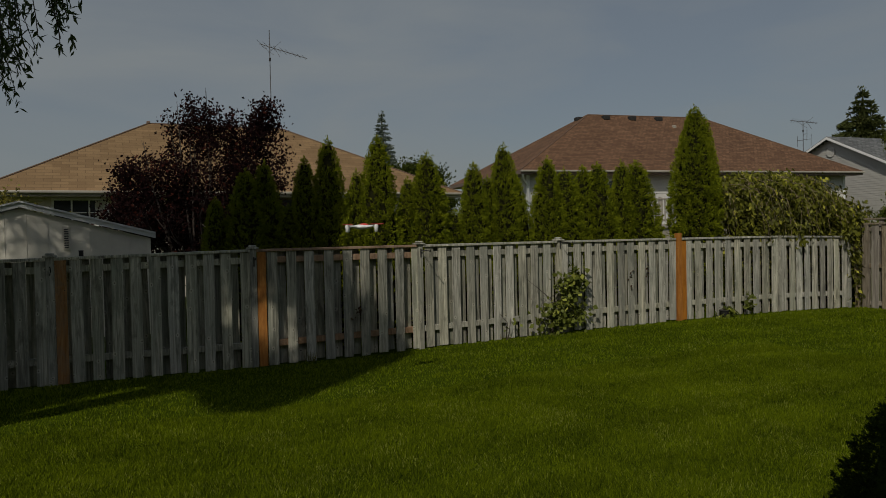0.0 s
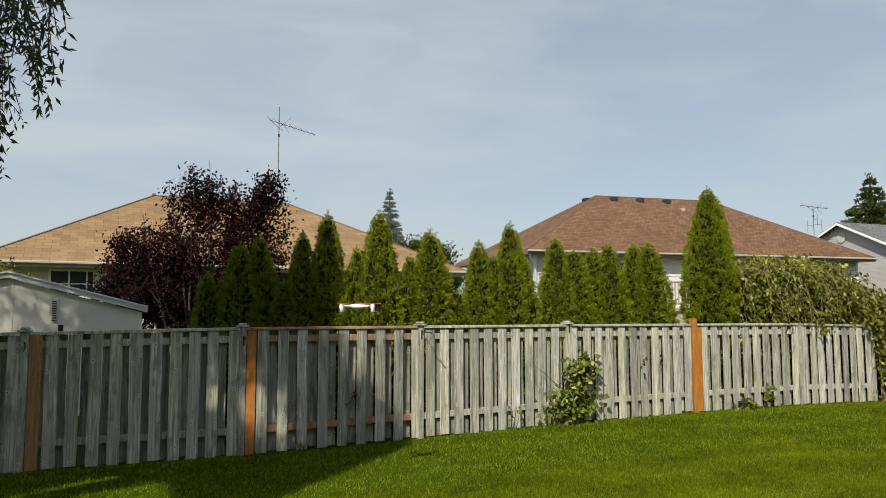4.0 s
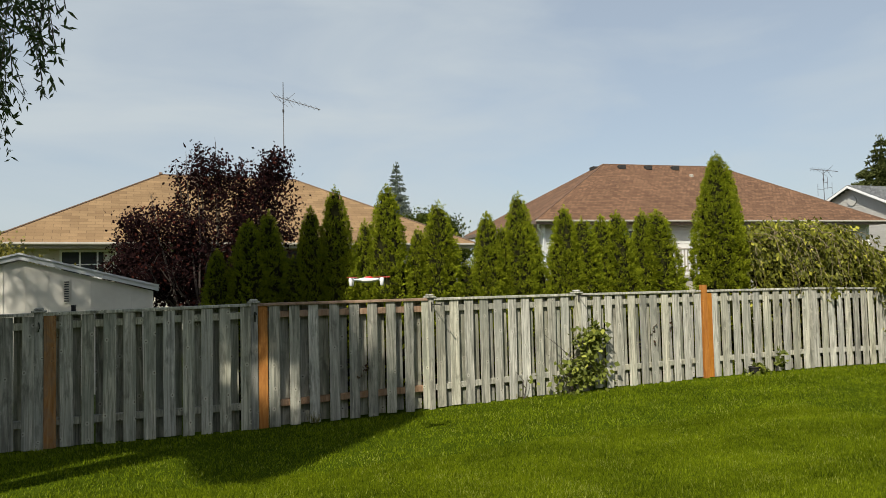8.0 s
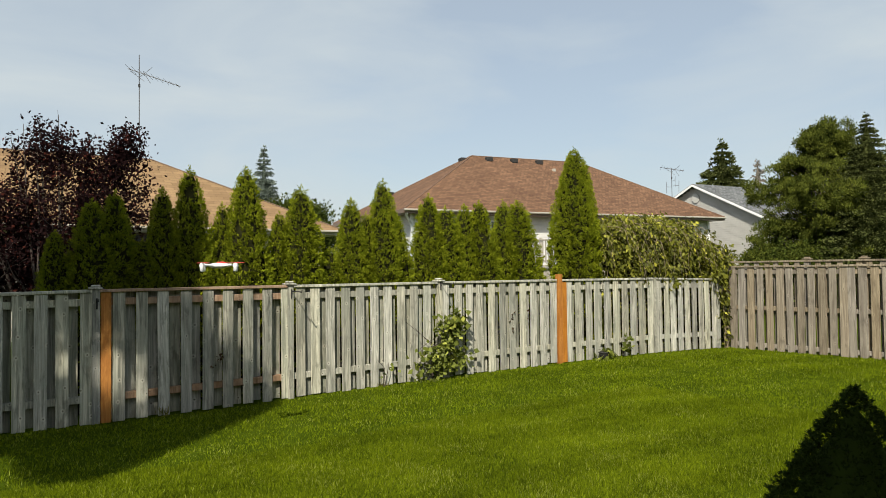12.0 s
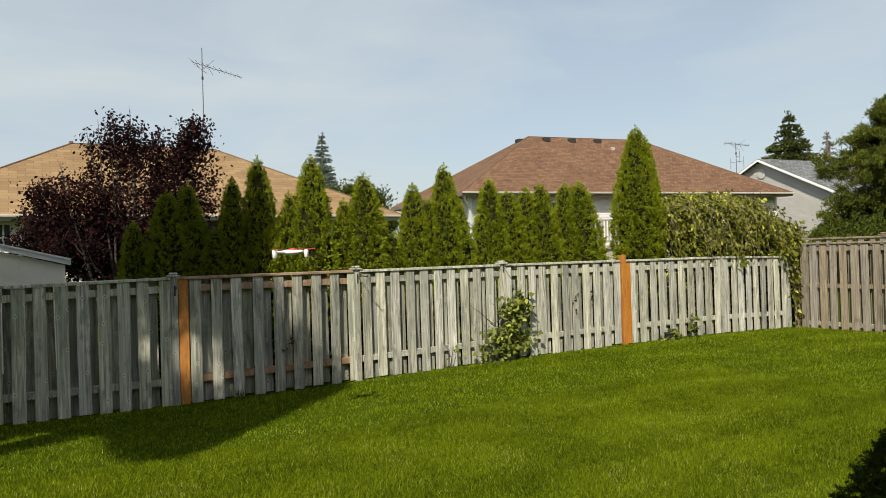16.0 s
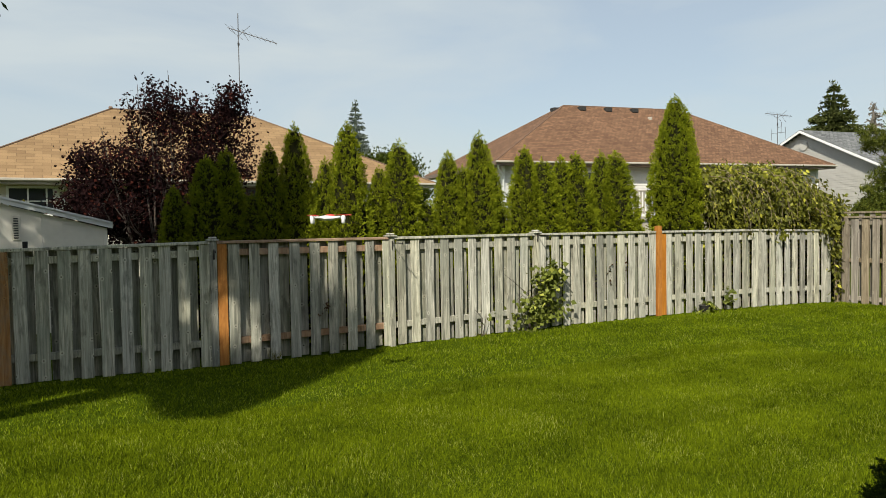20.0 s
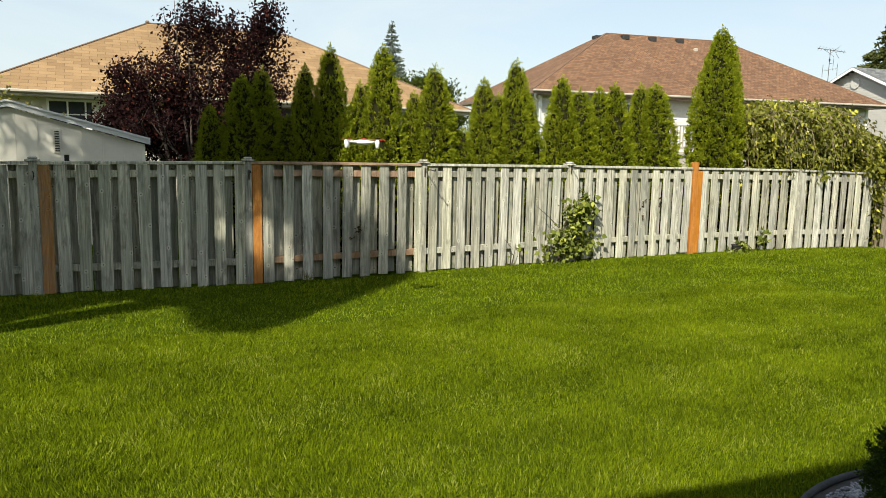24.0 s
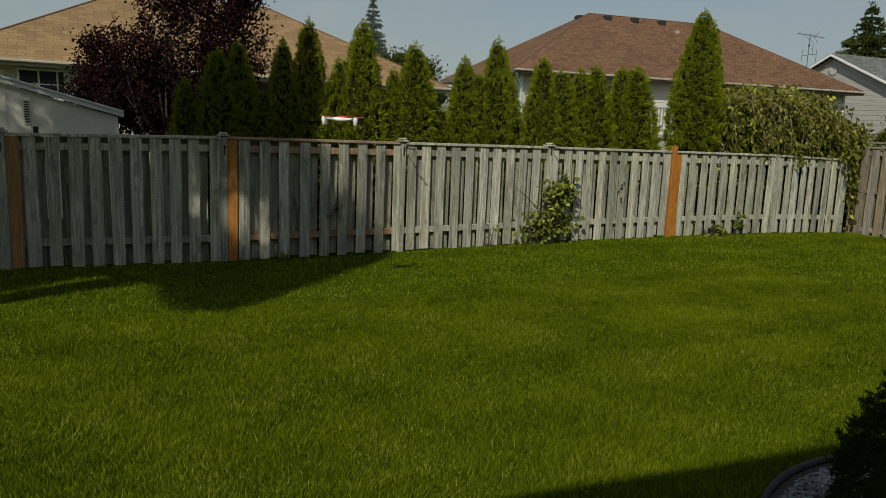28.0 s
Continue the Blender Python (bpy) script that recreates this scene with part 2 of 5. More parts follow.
def shingles(name, a, b, c, course=0.14, width=0.3, gap=0.012):
    """Asphalt shingles laid in courses, in the metres of the roof's own UV map."""
    m, n, l, p = base(name)
    co = n.new("ShaderNodeTexCoord")
    br = n.new("ShaderNodeTexBrick")
    br.offset, br.squash = 0.5, 1.0
    br.inputs["Scale"].default_value = 1.0
    br.inputs["Brick Width"].default_value, br.inputs["Row Height"].default_value = width, course
    br.inputs["Mortar Size"].default_value, br.inputs["Mortar Smooth"].default_value = gap, 0.3
    br.inputs["Color1"].default_value, br.inputs["Color2"].default_value = lin(*a), lin(*b)
    br.inputs["Mortar"].default_value = lin(*c)
    l.new(co.outputs["UV"], br.inputs["Vector"])
    nz = n.new("ShaderNodeTexNoise")
    nz.inputs["Scale"].default_value, nz.inputs["Detail"].default_value = 0.7, 4
    l.new(co.outputs["UV"], nz.inputs["Vector"])
    g = n.new("ShaderNodeTexNoise")
    g.inputs["Scale"].default_value, g.inputs["Detail"].default_value = 60, 2
    l.new(co.outputs["UV"], g.inputs["Vector"])
    hsv = n.new("ShaderNodeHueSaturation")
    ad = n.new("ShaderNodeMath")
    ad.operation = "ADD"
    l.new(nz.outputs["Fac"], ad.inputs[0])
    l.new(g.outputs["Fac"], ad.inputs[1])
    mr = n.new("ShaderNodeMapRange")
    mr.inputs["From Min"].default_value, mr.inputs["From Max"].default_value = 0.7, 1.3
    mr.inputs["To Min"].default_value, mr.inputs["To Max"].default_value = 0.8, 1.18
    l.new(ad.outputs[0], mr.inputs["Value"])
    l.new(mr.outputs["Result"], hsv.inputs["Value"])
    l.new(br.outputs["Color"], hsv.inputs["Color"])
    l.new(hsv.outputs["Color"], p.inputs["Base Color"])
    p.inputs["Roughness"].default_value = 0.9
    p.inputs["Specular IOR Level"].default_value = 0.2
    bp = n.new("ShaderNodeBump")
    bp.inputs["Strength"].default_value, bp.inputs["Distance"].default_value = 0.6, 0.01
    bp.invert = True
    l.new(br.outputs["Fac"], bp.inputs["Height"])
    l.new(bp.outputs["Normal"], p.inputs["Normal"])
    return m


def glass(name, tint=(0.03, 0.035, 0.04)):
    m, n, l, p = base(name)
    p.inputs["Base Color"].default_value = lin(*tint)
    p.inputs["Roughness"].default_value = 0.06
    p.inputs["Specular IOR Level"].default_value = 0.6
    return m


M_FENCE = wood("weathered_cedar", (0.185, 0.180, 0.138), (0.60, 0.568, 0.45), (0.37, 0.365, 0.292), 0.28, sat=(0.7, 1.15), damp=(0.25, 0.265, 0.215))
M_FENCE2 = wood("brown_weathered_cedar", (0.155, 0.125, 0.09), (0.34, 0.29, 0.215), (0.225, 0.185, 0.135))
M_ORANGE = wood("fresh_orange_stained_cedar", (0.37, 0.130, 0.018), (0.50, 0.215, 0.042), (0.34, 0.135, 0.026), vary=0.05, knots=(0.25, 0.09, 0.03), sat=(0.95, 1.1))
M_HALF = wood("half_greyed_orange_cedar", (0.31, 0.145, 0.05), (0.42, 0.235, 0.10), (0.24, 0.17, 0.11), vary=0.08, sat=(0.9, 1.2))
M_RAIL = wood("weathered_brown_rail", (0.24, 0.145, 0.085), (0.37, 0.25, 0.165), (0.28, 0.20, 0.14), vary=0.08, sat=(0.9, 1.1))
# M_FENCE made darker and greener: the recess's shade put into the back boards' colour
M_FENCE_BACK = wood("weathered_cedar_recess_shade", (0.165, 0.160, 0.122), (0.50, 0.475, 0.375), (0.30, 0.305, 0.24), 0.22, sat=(0.7, 1.15), damp=(0.20, 0.23, 0.17))
M_SOIL = surface("lawn_soil", (0.030, 0.048, 0.003), (0.062, 0.088, 0.006), 3.0, 1.0, 0.5)
M_SOIL.node_tree.nodes["Principled BSDF"].inputs["Specular IOR Level"].default_value = 0.0
M_BARK = surface("bark", (0.05, 0.04, 0.03), (0.13, 0.105, 0.08), 9, 0.9, 0.6, (1, 1, 0.3))
M_CEDAR = leafy("cedar_foliage", (0.045, 0.072, 0.005), (0.37, 0.41, 0.022), 0.75, 0.22, 12.0, 0.35)
M_PURPLE = leafy("purple_leaves", (0.006, 0.0035, 0.004), (0.021, 0.0085, 0.008), 0.75, 0.08, 1.2, 0.7, (0.06, 0.017, 0.012), 0.09)
M_WILLOW = leafy("willow_leaves", (0.035, 0.060, 0.018), (0.10, 0.14, 0.045), 0.5, 0.3, 1.5, 0.5)
M_VINE = leafy("vine_leaves", (0.020, 0.026, 0.003), (0.235, 0.24, 0.020), 0.62, 0.28, 2.6, 0.7, (0.42, 0.40, 0.05), 0.07)
M_CLIMBER = leafy("climber_leaves", (0.04, 0.058, 0.008), (0.25, 0.285, 0.045), 0.6, 0.3, 4.0, 0.6, (0.40, 0.42, 0.08), 0.10)
M_PINE = leafy("pine_needles", (0.016, 0.027, 0.005), (0.165, 0.185, 0.028), 0.75, 0.12, 2.0, 0.4)
M_SPRUCE = leafy("spruce_needles", (0.020, 0.028, 0.008), (0.125, 0.14, 0.042), 0.75, 0.12, 1.6, 0.6)
M_PALE = leafy("pale_dry_needles", (0.14, 0.125, 0.10), (0.34, 0.30, 0.25), 0.7, 0.15, 0.6, 0.6)
M_BLUE = leafy("blue_spruce_needles", (0.08, 0.105, 0.085), (0.23, 0.265, 0.22), 0.75, 0.15, 0.6, 0.6)
M_DEAD = leafy("withered_leaves", (0.035, 0.025, 0.015), (0.10, 0.055, 0.028), 0.75, 0.2, 3, 0.6)
M_DWARF = leafy("dwarf_spruce_needles", (0.012, 0.022, 0.004), (0.060, 0.090, 0.014), 0.75, 0.2, 4, 0.6)
M_MAPLE = leafy("broad_leaves", (0.018, 0.030, 0.005), (0.085, 0.105, 0.018), 0.75, 0.25, 0.9, 0.7)
M_YELLOW = leafy("yellowing_leaves", (0.05, 0.06, 0.01), (0.28, 0.24, 0.04), 0.5, 0.35, 1.2, 0.6)
M_GRASS = leafy("grass_blades", (0.011, 0.031, 0.003), (0.254, 0.318, 0.010), 0.75, 0.40, 0.9, 1.0, (0.32, 0.36, 0.06), 0.05, 6, 0.72, 1.45, 0.16)
# near-black fill for crowns: the shade between leaves put into its colour
M_INNER_SHADE = surface("near_black_inner_shade", (0.010, 0.011, 0.004), (0.026, 0.026, 0.010), 12, 1.0, 0.5)
M_INNER_SHADE.node_tree.nodes["Principled BSDF"].inputs["Specular IOR Level"].default_value = 0.0
M_TWIG = surface("dry_vine_stems", (0.13, 0.10, 0.06), (0.30, 0.24, 0.14), 14, 0.85, 0.3)
M_TWIG_DARK = surface("dark_twigs", (0.035, 0.025, 0.02), (0.09, 0.07, 0.055), 14, 0.85, 0.3)
M_TAN_ROOF = shingles("tan_shingles", (0.275, 0.180, 0.092), (0.205, 0.130, 0.066), (0.145, 0.092, 0.05), 0.17, 0.42, 0.008)
M_BROWN_ROOF = shingles("brown_shingles", (0.195, 0.110, 0.063), (0.115, 0.062, 0.036), (0.070, 0.039, 0.024), 0.145, 0.19, 0.010)
M_BROWN_RIDGE = surface("brown_ridge_shingles", (0.10, 0.06, 0.038), (0.17, 0.10, 0.063), 3.0, 0.9, 0.3)
M_TAN_RIDGE = surface("tan_ridge_shingles", (0.11, 0.070, 0.045), (0.16, 0.105, 0.07), 3.0, 0.9, 0.3)
M_GREY_ROOF = shingles("grey_shingles", (0.20, 0.205, 0.20), (0.095, 0.10, 0.10), (0.06, 0.062, 0.065), 0.145, 0.30, 0.016)
M_SIDING = surface("white_vinyl_siding", (0.52, 0.505, 0.465), (0.62, 0.605, 0.56), 1.2, 0.5, 0.05)
M_SIDING_GREY = surface("grey_vinyl_siding", (0.42, 0.405, 0.375), (0.49, 0.475, 0.44), 1.2, 0.5, 0.05)
M_CREAM = surface("cream_brick_paint", (0.55, 0.50, 0.42), (0.68, 0.63, 0.54), 1.6, 0.7, 0.1)
M_TRIM = surface("cream_trim", (0.32, 0.29, 0.24), (0.40, 0.37, 0.31), 2.0, 0.45, 0.03)
M_WHITE = surface("white_trim", (0.74, 0.74, 0.72), (0.83, 0.83, 0.81), 2.0, 0.4, 0.03)
M_SHED = surface("grey_beige_vinyl", (0.62, 0.585, 0.50), (0.70, 0.665, 0.575), 1.5, 0.5, 0.06)
M_SHED_TRIM = surface("pale_shed_roof", (0.60, 0.61, 0.60), (0.70, 0.71, 0.70), 1.5, 0.5, 0.05)
M_DARK = surface("dark_metal", (0.014, 0.013, 0.012), (0.03, 0.028, 0.026), 8, 0.85, 0.1)
M_ALU = surface("dull_aluminium", (0.09, 0.09, 0.095), (0.16, 0.16, 0.165), 10, 0.5, 0.05, metal=0.5)
M_BROWN_TRIM = surface("brown_gutter", (0.13, 0.085, 0.06), (0.19, 0.13, 0.095), 3, 0.45, 0.03)
M_GLASS = glass("window_glass")
M_CURTAIN = surface("pale_curtain", (0.5, 0.49, 0.46), (0.66, 0.65, 0.61), 3, 0.9, 0.3, (6, 6, 0.3))
M_PLASTIC = surface("white_plastic", (0.78, 0.78, 0.78), (0.85, 0.85, 0.85), 10, 0.3, 0.0)
M_RED = surface("red_plastic", (0.55, 0.03, 0.02), (0.65, 0.05, 0.03), 10, 0.35, 0.0)
M_STONE = surface("grey_gravel", (0.17, 0.18, 0.195), (0.42, 0.435, 0.46), 9, 0.85, 0.4)
M_BED_SOIL = surface("dark_bed_soil", (0.03, 0.028, 0.026), (0.07, 0.066, 0.06), 9, 0.95, 0.4)
M_EDGING = surface("grey_concrete_edging", (0.018, 0.019, 0.021), (0.045, 0.047, 0.05), 8, 0.8, 0.3)
M_DECK = surface("grey_deck_wood", (0.26, 0.23, 0.19), (0.42, 0.38, 0.32), 6, 0.85, 0.3, (1, 1, 0.2))


# ---- mesh tools ----
def link(name, me, mat, parent=None, label=""):
    ob = new(name, me)
    if mat and not me.materials:
        me.materials.append(mat)
    if parent:
        ob.parent = parent
    if label:
        ob["label"] = label
    return ob


def part(name, bm, mat, parent=None, label="", smooth=False):
    me = bpy.data.meshes.new(name)
    bm.to_mesh(me)
    bm.free()
    if smooth:
        me.polygons.foreach_set("use_smooth", [True] * len(me.polygons))
    return link(name, me, mat, parent, label)


def np_mesh(name, verts, faces):
    """A mesh from arrays: faces is (n, k), all of k corners."""
    me = bpy.data.meshes.new(name)
    verts, faces = np.asarray(verts, np.float32), np.asarray(faces, np.int32)
    me.vertices.add(len(verts))
    me.vertices.foreach_set("co", verts.ravel())
    me.loops.add(faces.size)
    me.loops.foreach_set("vertex_index", faces.ravel())
    me.polygons.add(len(faces))
    me.polygons.foreach_set("loop_start", np.arange(len(faces), dtype=np.int32) * faces.shape[1])
    me.update(calc_edges=True)
    return me


def box(bm, lo, hi, bevel=0.0, m=None):
    """An upright block between two corners, its edges eased."""
    c = [(a + b) / 2 for a, b in zip(lo, hi)]
    s = [max(b - a, 1e-4) for a, b in zip(lo, hi)]
    made = bmesh.ops.create_cube(bm, size=1.0, matrix=Matrix.LocRotScale(c, None, s))
    vs = made["verts"]
    if bevel:
        es = list({e for v in vs for e in v.link_edges})
        r = bmesh.ops.bevel(bm, geom=es, offset=bevel, segments=1, affect="EDGES", profile=0.5)
        vs = list({v for f in r["faces"] for v in f.verts} | {v for v in vs if v.is_valid})
    if m is not None:
        bmesh.ops.transform(bm, matrix=m, verts=[v for v in vs if v.is_valid])
    return bm


def block(lo, hi, bevel=0.0, m=None):
    return box(bmesh.new(), lo, hi, bevel, m)


def prism(bm, outline, y0, y1):
    """An outline in x and z, pulled from y0 to y1."""
    a = [bm.verts.new((x, y0, z)) for x, z in outline]
    b = [bm.verts.new((x, y1, z)) for x, z in outline]
    k = len(outline)
    bm.faces.new(a)
    bm.faces.new(b[::-1])
    for i in range(k):
        bm.faces.new((a[(i + 1) % k], a[i], b[i], b[(i + 1) % k]))
    bmesh.ops.recalc_face_normals(bm, faces=bm.faces)
    return bm


def tube(points, radii, sides=6):
    """Vertices and quads of a tapering tube along points."""
    pts = np.asarray(points, float)
    radii = np.broadcast_to(np.asarray(radii, float), len(pts))
    d = np.gradient(pts, axis=0)
    d /= np.linalg.norm(d, axis=1)[:, None] + 1e-9
    ref = np.where(np.abs(d[:, 2:3]) > 0.9, (1.0, 0, 0), (0, 0, 1.0))
    u = np.cross(d, ref)
    u /= np.linalg.norm(u, axis=1)[:, None] + 1e-9
    v = np.cross(d, u)
    a = np.linspace(0, 2 * np.pi, sides, endpoint=False)
    ring = pts[:, None] + radii[:, None, None] * (np.cos(a)[None, :, None] * u[:, None] + np.sin(a)[None, :, None] * v[:, None])
    i, j = np.meshgrid(np.arange(len(pts) - 1), np.arange(sides), indexing="ij")
    q = np.stack([i * sides + j, i * sides + (j + 1) % sides, (i + 1) * sides + (j + 1) % sides, (i + 1) * sides + j], -1).reshape(-1, 4)
    return ring.reshape(-1, 3), q


def joined(pieces):
    vs, fs, n = [], [], 0
    for v, f in pieces:
        vs.append(v)
        fs.append(np.asarray(f) + n)
        n += len(v)
    return np.concatenate(vs), np.concatenate(fs)


def unit(v):
    return v / (np.linalg.norm(v, axis=-1, keepdims=True) + 1e-9)


def leaves(at, way, length, width, rng, fold=0.25):
    """Lozenge leaves, folded along the midrib: vertices and quads."""
    n = len(at)
    way = unit(way)
    side = unit(np.cross(way, unit(rng.normal(size=(n, 3)))))
    up = np.cross(side, way)
    length, width = np.broadcast_to(length, n)[:, None], np.broadcast_to(width, n)[:, None]
    mid = at + way * length * 0.45
    v = np.stack([at, mid + side * width / 2 + up * width * fold, at + way * length, mid - side * width / 2 + up * width * fold], 1)
    return v.reshape(-1, 3), np.arange(4 * n).reshape(n, 4)


def thing(name, label, category, group="", kind="", at=(0, 0, 0), turn=0):
    ob = tagged(new(name), label, category, group, kind)
    ob.matrix_basis = pose(*at, 0, 0, turn)
    return ob


def ground_z(x, y):
    x, y = np.asarray(x, float), np.asarray(y, float)
    lift = np.clip(-y / 8.0, 0, 1)
    along = np.interp(x, (-8, 0, 2.44, 4.1, 5.0, 7.3, 9.76, 12.0, 14.1, 18.0), (-0.14, -0.045, -0.048, -0.035, 0.005, 0.058, 0.092, 0.105, 0.06, 0.03)) - 0.018
    return along + 0.05 * lift * lift * (3 - 2 * lift)


def gz(x, y):
    return float(ground_z(x, y))


# ---- ground ----
def make_ground():
    xs = np.unique(np.concatenate([np.linspace(-900, -30, 12), np.linspace(-30, 60, 120), np.linspace(60, 900, 12)]))
    ys = np.unique(np.concatenate([np.linspace(-600, -20, 8), np.linspace(-20, 40, 100), np.linspace(40, 1200, 14)]))
    X, Y = np.meshgrid(xs, ys)
    V = np.stack([X, Y, ground_z(X, Y)], -1).reshape(-1, 3)
    i, j = np.meshgrid(np.arange(len(ys) - 1), np.arange(len(xs) - 1), indexing="ij")
    w = len(xs)
    F = np.stack([i * w + j, i * w + j + 1, (i + 1) * w + j + 1, (i + 1) * w + j], -1).reshape(-1, 4)
    me = np_mesh("ground", V, F)
    me.polygons.foreach_set("use_smooth", [True] * len(me.polygons))
    tagged(link("ground", me, M_SOIL), "mown lawn soil running under the fences and houses", "ground", kind="structure")


BED = (4.65, -8.43, 1.30, 1.30)


def make_grass():
    rng = np.random.default_rng(5)
    x = np.concatenate([rng.uniform(-4.0, 15.2, 330000), rng.uniform(-1.4, 9.0, 700000)])
    y = np.concatenate([-0.02 - 8.0 * rng.random(330000), -2.6 - 5.2 * rng.random(700000)])     # thicker where one looks down on it
    n = len(x)
    keep = ((x - BED[0]) / BED[2]) ** 2 + ((y - BED[1]) / BED[3]) ** 2 > 1.06
    x, y = x[keep], y[keep]
    n = len(x)
    z = ground_z(x, y)
    far = np.clip((y + 9) / 9, 0, 1)
    # clumps a hand wide, taller or thinner than the rest
    gx, gy = x * 6.5, y * 6.5
    ix, iy = np.floor(gx).astype(int), np.floor(gy).astype(int)
    grid = rng.random((256, 256))
    fx, fy = gx - ix, gy - iy
    fx, fy = fx * fx * (3 - 2 * fx), fy * fy * (3 - 2 * fy)
    clump = (grid[ix % 256, iy % 256] * (1 - fx) + grid[(ix + 1) % 256, iy % 256] * fx) * (1 - fy) + (grid[ix % 256, (iy + 1) % 256] * (1 - fx) + grid[(ix + 1) % 256, (iy + 1) % 256] * fx) * fy
    patch = np.sin(x * 1.7 + 2 * np.sin(y * 1.3)) * np.sin(y * 2.1 + np.sin(x * 0.9))
    h = (0.020 + 0.030 * clump + 0.007 * patch + rng.normal(0, 0.010, n)).clip(0.014, 0.09) * (1 + 0.35 * (rng.random(n) < 0.05)) * np.where(y > -0.14, 0.55, 1.0)
    w = 0.0026 + 0.0042 * far
    a = rng.uniform(0, 2 * np.pi, n)
    tilt = rng.uniform(0.1, 1.1, n)
    # mowing lanes lie over this way and that
    lane = np.sin((y + 0.06 * x + 0.12 * np.sin(x * 0.7)) * 2 * np.pi / 1.1) > 0
    lean_a = np.where(rng.random(n) < 0.36, np.where(lane, 0.2, np.pi + 0.2) + rng.normal(0, 0.6, n), rng.uniform(0, 2 * np.pi, n))
    d = np.stack([np.cos(lean_a) * tilt, np.sin(lean_a) * tilt, np.ones(n)], 1)
    d /= np.linalg.norm(d, axis=1)[:, None]
    s = np.stack([np.cos(a), np.sin(a), np.zeros(n)], 1) * w[:, None]
    p = np.stack([x, y, z - 0.004], 1)
    V = np.stack([p - s, p + s, p + d * h[:, None]], 1).reshape(-1, 3)
    me = np_mesh("lawn_grass", V, np.arange(3 * n).reshape(n, 3))
    tagged(link("lawn_grass", me, M_GRASS), "short mown bright green lawn grass with faint pale blades", "grass", kind="stuff")


# ---- fences ----
def board_mesh(name, w, t, h, rng, mat):
    """A sawn board standing on z = 0, slightly bowed, its edges eased."""
    bm = bmesh.new()
    box(bm, (-w / 2, -t / 2, 0), (w / 2, t / 2, h), 0.003)
    lean, bow = rng.normal(0, 0.003), rng.normal(0, 0.004)
    for v in bm.verts:
        u = v.co.z / h
        v.co.x += lean * u
        v.co.y += bow * 4 * u * (1 - u)
    me = bpy.data.meshes.new(name)
    bm.to_mesh(me)
    bm.free()
    me.materials.append(mat)
    return me


def post_cap(parent, x, y, z, mat):
    bm = bmesh.new()
    box(bm, (x - 0.075, y - 0.075, z), (x + 0.075, y + 0.075, z + 0.022), 0.004)
    box(bm, (x - 0.05, y - 0.05, z + 0.022), (x + 0.05, y + 0.05, z + 0.052), 0.012)
    part("post_cap", bm, mat, parent)


PANEL = 2.44
POSTS = [PANEL * i for i in range(-2, 6)] + [14.12]
TOPS = [1.45, 1.48, 1.512, 1.545, 1.545, 1.545, 1.538, 1.525, 1.48]     # the cap rail's upper face at each post


# where the front boards begin in a bay, their pitch and number, bay by bay
LAYS = {0: (0.221, 0.2248, 10), 1: (0.187, 0.2651, 9), 2: (0.075, 0.2287, 10), 4: (0.175, 0.2305, 10), 5: (0.05, 0.208, 9)}


def fence_panel(fence, x0, x1, z0, z1, rng, front, back, rail_mat, cap_mat, skip_first=0.0, top=(1.485, 1.485), rails=0.3, lay=None):
    """One bay between posts: cap rail, two rails, boards before and behind them in turn."""
    n = round((x1 - x0) / 0.2218)
    first = x0 + 0.045 + 0.072
    pitch = (x1 - x0 - 0.234) / (n - 1)
    if lay:
        first, pitch, n = x0 + lay[0] + 0.07, lay[1], lay[2]
    span = x1 - x0

    def line(pair, x):
        return pair[0] + (pair[1] - pair[0]) * (x - x0) / span

    foot, head = (z0, z1), (top[0] - 0.036, top[1] - 0.036)

    def bar(name, pair, tall, ya, yb, mat):
        bm = block((0.045, ya, 0.0), (span - 0.045, yb, tall), 0.004)
        ob = part(name, bm, mat, fence)
        ob.matrix_basis = Matrix.Translation((x0, 0, pair[0])) @ Matrix.Rotation(-math.atan2(pair[1] - pair[0], span), 4, "Y")

    bar("cap_rail", head, 0.036, -0.062, 0.055 if x0 > 4 else 0.08, cap_mat)
    heights = [tuple(v + rails for v in foot), tuple(v - 0.115 for v in head)]
    if head[0] - foot[0] > 1.6:
        heights.insert(1, tuple((f + h) / 2 + 0.05 for f, h in zip(foot, head)))
    for pair in heights:
        bar("rail", tuple(v - 0.043 for v in pair), 0.086, -0.02, 0.026 if x0 > 4 else 0.054, rail_mat)
    for row, meshes, count, start, y in ((0, front, n, first, -0.031), (1, back, n + 1, first - pitch / 2, 0.036 if x0 > 4 else 0.064)):
        for i in range(count):
            x = start + pitch * i + rng.normal(0, 0.007)
            if x - 0.068 < x0 + (skip_first if row == 0 else 0.03) or x > x1 - (0.03 if row == 0 else 0.09):
                continue
            low = line(foot, x) - 0.004 + abs(rng.normal(0, 0.012))
            high = line(head, x) - 0.004
            ob = link("board", meshes[rng.integers(len(meshes))], None, fence)
            ob.matrix_basis = Matrix.Translation((x, y + rng.normal(0, 0.0015), low)) @ Matrix.Rotation(rng.normal(0, 0.004), 4, "Y") @ Matrix.Rotation(rng.normal(0, 0.02), 4, "Z") @ Matrix.Diagonal((1, 1, high - low, 1))
            if row:
                ob.matrix_basis = ob.matrix_basis @ Matrix.Diagonal((1.4 if x0 > 4 else 1.42 if pitch > 0.25 else 1.10, 1, 1, 1))


